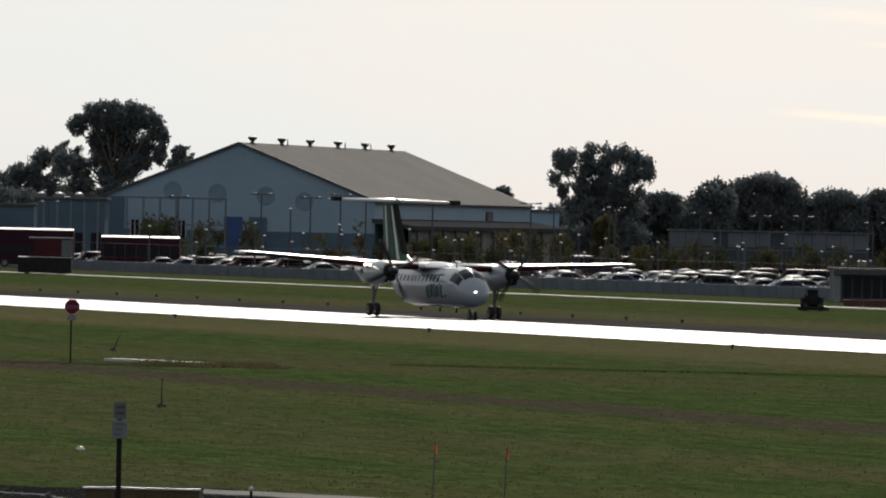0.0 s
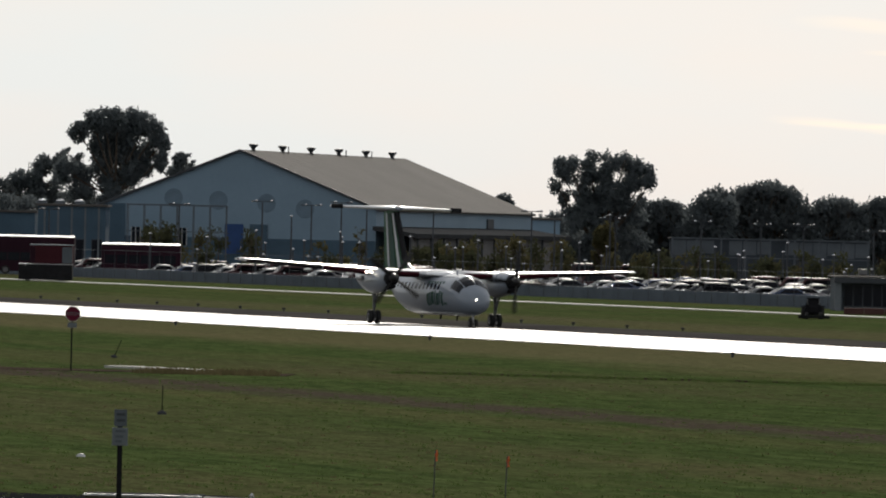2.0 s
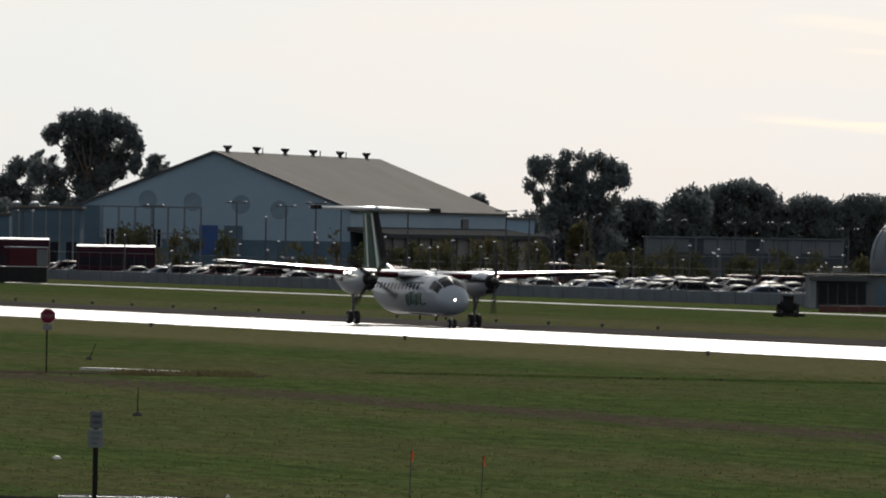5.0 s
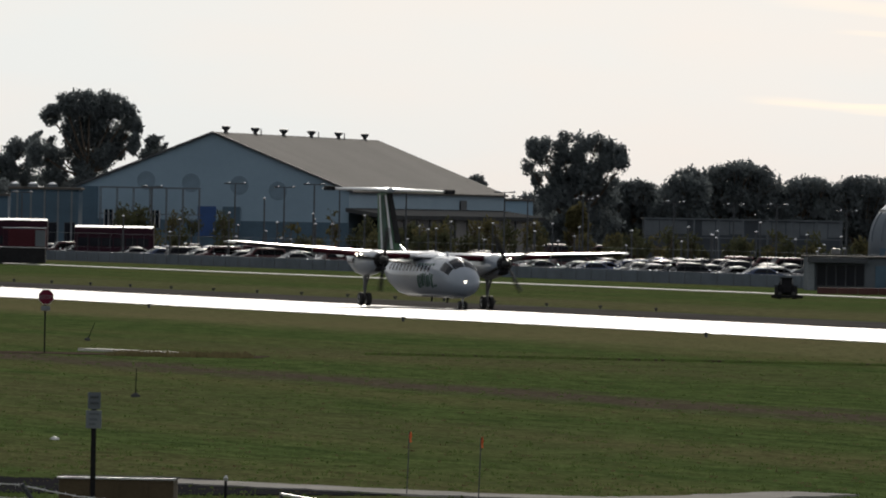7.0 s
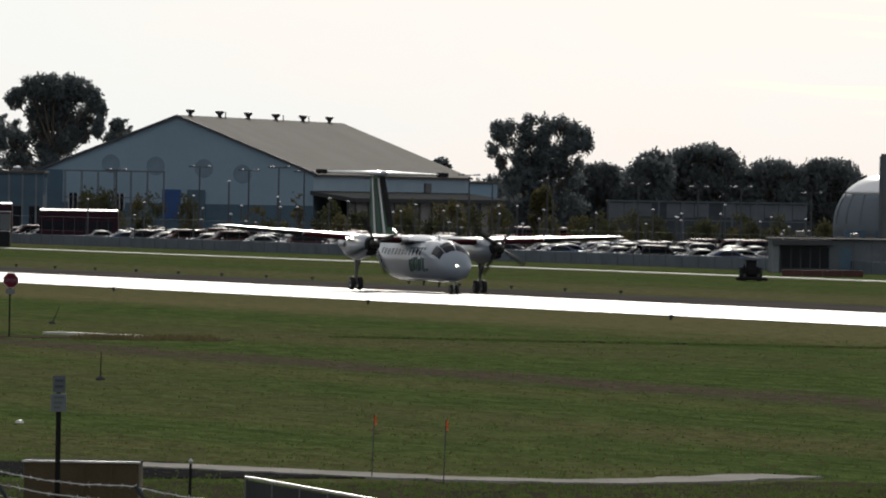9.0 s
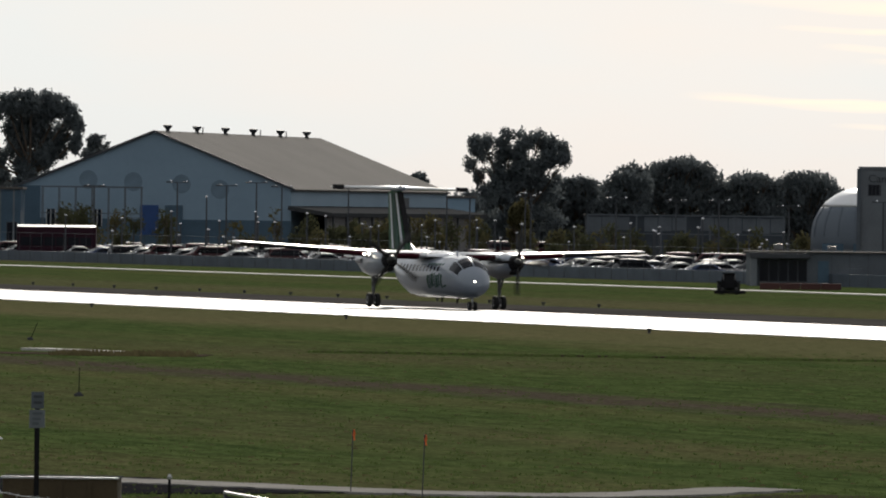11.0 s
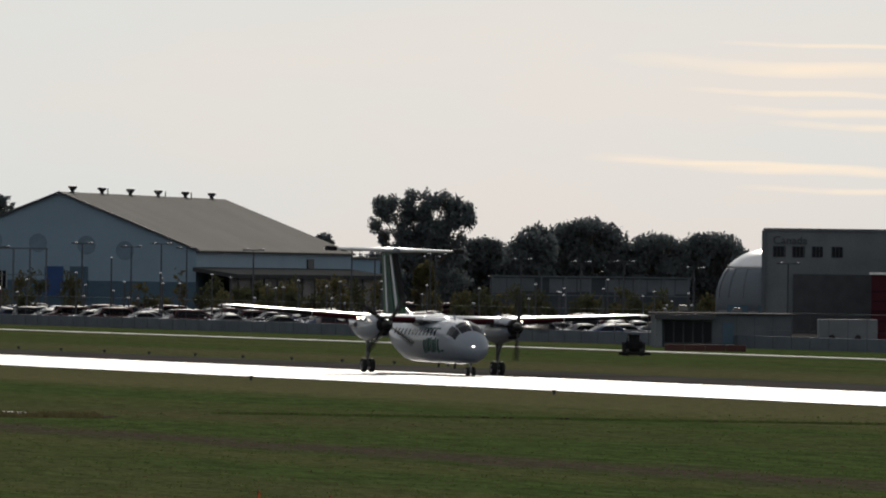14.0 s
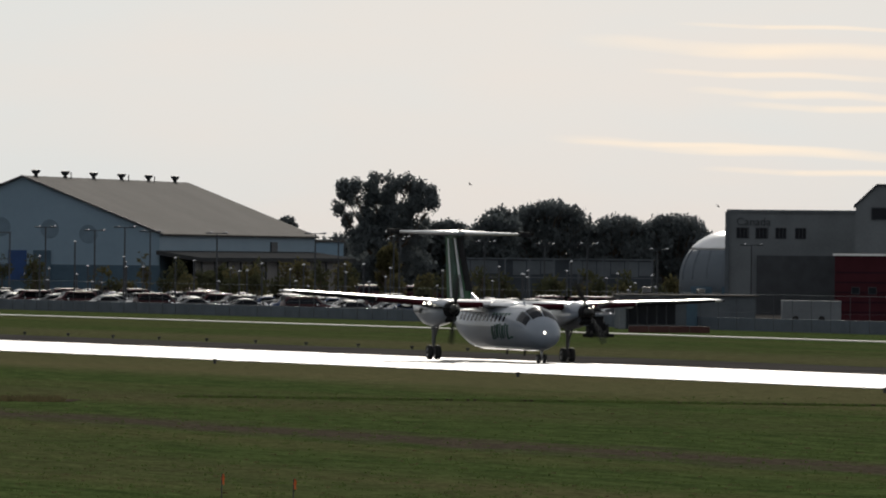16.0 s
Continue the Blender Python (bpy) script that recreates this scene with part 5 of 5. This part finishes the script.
def curve(pts, n=40):
    xs = np.linspace(pts[0][0], pts[-1][0], n)
    ys = np.interp(xs, [p[0] for p in pts], [p[1] for p in pts])
    ys = np.convolve(np.pad(ys, 3, mode="edge"), np.ones(7) / 7, "valid")
    return list(zip(xs.tolist(), ys.tolist()))


ribbon("pavement", curve([(-6.5, 190), (-3, 187), (1.2, 183), (5.0, 182), (7.6, 186.5), (9, 189)]), 2.0, 0.05, M["concrete"], "worn pale concrete path curving along the grass", "path", wave=0.25)
ribbon("ditch_edge", curve([(-1.5, 361.5), (9.7, 358), (21, 355.5), (36, 352)], 90), 0.3, 0.07, M["soil"], "thin dark bank of a shallow ditch", "ditch", wave=0.2)
ribbon("concrete_slab", curve([(-13.6, 358.5), (-9.4, 352.5)], 12), 0.9, 0.10, M["pale_concrete"], "pale concrete drain slab in the grass", "slab", wave=0.2)
ribbon("soil_patch", curve([(-24, 352), (-14, 351), (-6, 350)], 20), 5.0, 0.02, M["soil"], "bare trampled soil by the drain", "soil", wave=0.8)


# ---- foreground: fence, box, wall, weeds ----
FA, FB = Vector((-6.4, 111.0, 0)), Vector((1.6, 87.8, 0))
fd = (FB - FA).normalized()
fence = thing("fence", "chain-link perimeter fence topped with three strands of barbed wire", "fence")
for i in range(5):
    q = FA + fd * (0.2 + i * 6.0)
    po = part("post", tube((q.x, q.y, -0.2), (q.x, q.y, 2.15), 0.04, n=8), M["metal"], fence)
    part("bracket", tube((q.x, q.y, 2.12), (q.x - 0.34, q.y - 0.1, 2.62), 0.035, 0.03, 6), M["dark"], po, "dark angled bracket arm")
part("top_rail", tube((FA.x, FA.y, 2.1), (FB.x, FB.y, 2.1), 0.025, n=6), M["metal"], fence)
rnd = random.Random(3)
for k, (off, z) in enumerate(((-0.33, 2.6), (-0.22, 2.43), (-0.11, 2.27))):
    b = bmesh.new()
    n = 60
    L = (FB - FA).length
    pts = [FA + fd * (L * i / n) + Vector((off, 0, z - 0.05 * math.sin(math.pi * ((i / n * L / 6.0) % 1)) + rnd.uniform(-0.006, 0.006))) for i in range(n + 1)]
    for p0, p1 in zip(pts, pts[1:]):
        tube(p0, p1, 0.006, n=4, bm=b)
        m = p0.lerp(p1, rnd.uniform(0.3, 0.7))
        for q in range(2):
            w = Vector((rnd.uniform(-1, 1), rnd.uniform(-1, 1), rnd.uniform(-1, 1))).normalized() * 0.035
            tube(m - w, m + w, 0.005, 0.003, 3, b)
    part("barbed_wire", b, M["metal"], fence, "galvanised barbed wire strand")
b = bmesh.new()
for i in range(int(L / 0.14)):
    for sgn in (1, -1):
        p0 = FA + fd * (i * 0.14)
        p1 = FA + fd * min(L, max(0, i * 0.14 + sgn * 0.9))
        tube((p0.x, p0.y, 0.1), (p1.x, p1.y, 2.08), 0.003, n=3, bm=b)
ob = part("chain_link", b, M["metal"], fence, "fine chain-link mesh")

p = spot(-626, 155, 429)
t = thing("utility_box", "large faded yellow metal box with a bright rim", "utility box", pose(p.x, 155, 0, 0, 0, -2))
bx = part("body", box(0, 2.05, 0, 1.2, 0, 1.12, 0.03), M["yellow"], t)
part("lid", box(-0.03, 2.08, 0.05, 1.23, 1.122, 1.15), M["dark_matt"], t, "dark lid")
part("rim", box(-0.03, 2.08, -0.035, 0.045, 1.122, 1.155), M["metal"], t, "bright metal rim")
for x in (0.5, 1.03, 1.55):
    part("rib", box(x - 0.03, x + 0.03, -0.04, -0.003, 0.05, 1.08), M["yellow"], bx)

t = thing("panel_wall", "dark panelled wall with a bright metal capping", "wall", pose(-1.5, 100, 0, 0, 0, -77.5))
for i in range(8):
    part("panel", box(i * 1.5 + 0.02, i * 1.5 + 1.48, -0.012, 0.012, 0, 2.68), M["dark_matt"], t)
    part("post", box(i * 1.5 - 0.05, i * 1.5 + 0.018, -0.014, 0.014, 0, 2.7), M["dark"], t)
part("capping", box(-0.06, 12.1, -0.015, 0.015, 2.705, 2.73), M["metal"], t, "bright metal capping")
p = spot(-293, 100, 492)
t = thing("equipment_cabinet", "dark cabinet with a glossy white cap", "cabinet", pose(p.x, 99, 0))
part("body", box(-0.16, 0.16, -0.16, 0.16, 0, 2.3, 0.02), M["dark"], t)
part("cap", box(-0.02, 0.24, -0.2, 0.2, 2.31, 2.42, 0.03), M["white"], t, "glossy white cap")
part("block", box(-0.18, -0.06, -0.12, 0.12, 2.31, 2.5, 0.01), M["maroon"], t)

ribbon("drive", curve([(-16, 188), (-9, 185), (-4.2, 186), (-2.5, 188)], 24), 10.0, 0.025, M["black_matt"], "flat black drive below the grass", "drive", wave=0.3)

# thin poles in the grass
for u, d, h, ry, lab in ((-580, 385, 0.85, 22, "thin leaning stake in the grass"), (-493, 273, 0.9, 1, "thin pole with a dark foot in the grass")):
    p = spot(u, d, 0)
    t = thing("stake", lab, "stake", pose(p.x, d, 0, 0, ry, 0))
    part("pole", tube((0, 0, -0.05), (0, 0, h), 0.018, 0.014, 6), M["black_matt"], t)
    part("foot", spin([(-0.02, 0.16), (0.06, 0.14), (0.13, 0.05)], "z", 10), M["dark_matt"], t)


def weeds(name, spots, count, h0, h1, seed, material, label, spread=0.12):
    """Loose clumps of blades, one joined mesh."""
    rnd = random.Random(seed)
    verts, faces = [], []
    for _ in range(count):
        x, y = spots(rnd)
        for _ in range(rnd.randint(4, 7)):
            a = rnd.uniform(0, 6.283)
            r = spread * rnd.random()
            h = rnd.uniform(h0, h1)
            w = 0.012 + 0.012 * rnd.random()
            bx, by = x + r * math.cos(a), y + r * math.sin(a)
            lx, ly = rnd.uniform(-0.5, 0.5) * h, rnd.uniform(-0.5, 0.5) * h
            k = len(verts)
            verts += [(bx - w, by, 0), (bx + w, by, 0), (bx + lx * 0.4 + w * 0.7, by + ly * 0.4, h * 0.6), (bx + lx, by + ly, h)]
            faces += [(k, k + 1, k + 2), (k, k + 2, k + 3)]
    me = bpy.data.meshes.new(name)
    me.from_pydata(verts, [], faces)
    me.materials.append(material)
    return tagged(new(name, me), label, "grass", kind="stuff")


M["blade"] = mat("grass_blade", (0.080, 0.112, 0.036), 0.8, second=(0.058, 0.084, 0.027), scale=0.4, fine=4, spec=0.0, through=0.3)
M["straw"] = mat("dry_grass", (0.12, 0.105, 0.055), 0.85, second=(0.075, 0.065, 0.035), scale=0.4, fine=4, spec=0.0, through=0.25)
# dark soil sheet; the shade on this bank is put into its colour
ribbon("verge", curve([(-16, 168), (-4, 171), (4, 172.5), (9, 176), (13, 178)], 40), 15.0, 0.015, M["shaded_soil"], "rough soil verge below the path, darkened for shade", "verge", wave=1.2)
weeds("verge_weeds", lambda r: (lambda x: (x, 164 + 16 * r.random() + 0.5 * max(0, x - 4)))(r.uniform(-14, 12)), 2200, 0.03, 0.11, 10, M["blade"], "rough taller weeds along the path")
weeds("ditch_weeds", lambda r: (lambda x: (x, 361 - (x + 1.5) * 0.26 - r.uniform(0.2, 1.6)))(r.uniform(-2, 34)), 700, 0.05, 0.16, 11, M["blade"], "dark weeds along the ditch bank")
weeds("drain_weeds", lambda r: (r.uniform(-12.2, -6.5), r.uniform(346, 351)), 300, 0.08, 0.28, 12, M["straw"], "brown weeds around the drain slab", 0.2)


def near_turf(r):
    y = 176 + 200 * r.random() ** 2.0
    return r.uniform(-0.062, 0.095) * y, y


weeds("grass_tufts", near_turf, 3500, 0.02, 0.07, 13, M["blade"], "uneven tufts of green grass on the field", 0.16)
weeds("dry_tufts", near_turf, 900, 0.02, 0.06, 14, M["straw"], "scattered dry grass tufts on the field", 0.16)


# ---- birds ----
def bird():
    t = thing("bird", "small dark gull gliding far off above the trees", "bird", None, "birds")
    part("body", loft([[(x, r * math.cos(i * math.pi / 4), r * math.sin(i * math.pi / 4)) for i in range(8)] for x, r in ((0.25, 0.01), (0.18, 0.05), (0.0, 0.07), (-0.18, 0.04), (-0.3, 0.02))]), M["dark_matt"], t, smooth=True)
    for sd in (-1, 1):
        part("wing", loft([[(x + dx, sd * y, z + dz) for dx, dz in ((0.08, 0), (0, 0.015), (-0.1, 0), (0, -0.005))] for x, y, z in ((0.02, 0.05, 0.02), (0.05, 0.3, 0.16), (-0.08, 0.62, 0.08))]), M["dark_matt"], t)
    return t


BIRDS = [bird(), bird()]


# ---- what moves ----
def motions():
    way = radians(17.5)
    # seconds, metres rolled
    runs = [(0.0, 0.0), (3.0, 0.0), (4.0, 0.08), (4.5, 0.36), (5.6, 1.45), (6.8, 2.98), (7.0, 3.32), (7.5, 4.50), (8.0, 5.70), (8.5, 7.18), (9.0, 8.65), (9.2, 9.28),
            (10.3, 13.6), (11.5, 18.75), (12.0, 21.3), (12.5, 24.1), (13.0, 27.1), (13.5, 30.25), (14.0, 33.75), (14.5, 37.6), (15.0, 41.93), (15.5, 46.9), (16.0, 52.2)]
    ts, ds = [r[0] for r in runs], [r[1] for r in runs]
    drift, nose = ((0, 4.5, 8, 12.5, 16), (0, 0, 0.17, 0.22, 0.17)), ((0, 4.5, 8, 12.5, 16), (17.3, 17.2, 15.8, 14.7, 14.8))
    rows = [(t, pose(-0.50 + float(np.interp(t, *drift)) + d * math.sin(way), 539.0 - d * math.cos(way), 0.05, -0.8, 0.0, float(np.interp(t, *nose)) - 90)) for t, d in runs]
    walk(PLANE, rows)
    for b, course, turn in ((BIRDS[0], ((0, 560, -40), (13.8, 520, -60), (14.5, 492, -130), (15, 469, -148), (15.5, 447, -162), (16, 427, -174)), 160),
                            (BIRDS[1], ((0, 300, -40), (13.5, 575, -90), (14.5, 641, -148), (15, 713, -152), (15.5, 788, -154), (16, 867, -139)), 20)):
        walk(b, [(t, Matrix.Translation(spot(u, 1400, w)) @ pose(0, 0, 0, 25, 0, turn)) for t, u, w in course])
    # rolling wheels and spinning propellers
    times = [i / 30 for i in range(481)]
    from_start = np.interp(times, ts, ds)
    for w, (x, y, z), r in WHEELS:
        walk(w, [(t, pose(x, y, z, 0, math.degrees(d / r) % 360, 0)) for t, d in zip(times, from_start)])
    for i, (h, (x, y, z)) in enumerate(PROPS):
        walk(h, [(t, pose(x, y, z, (25 + 33 * i + 77 * k) % 360, 0, 0)) for k, t in enumerate(times)])


motions()
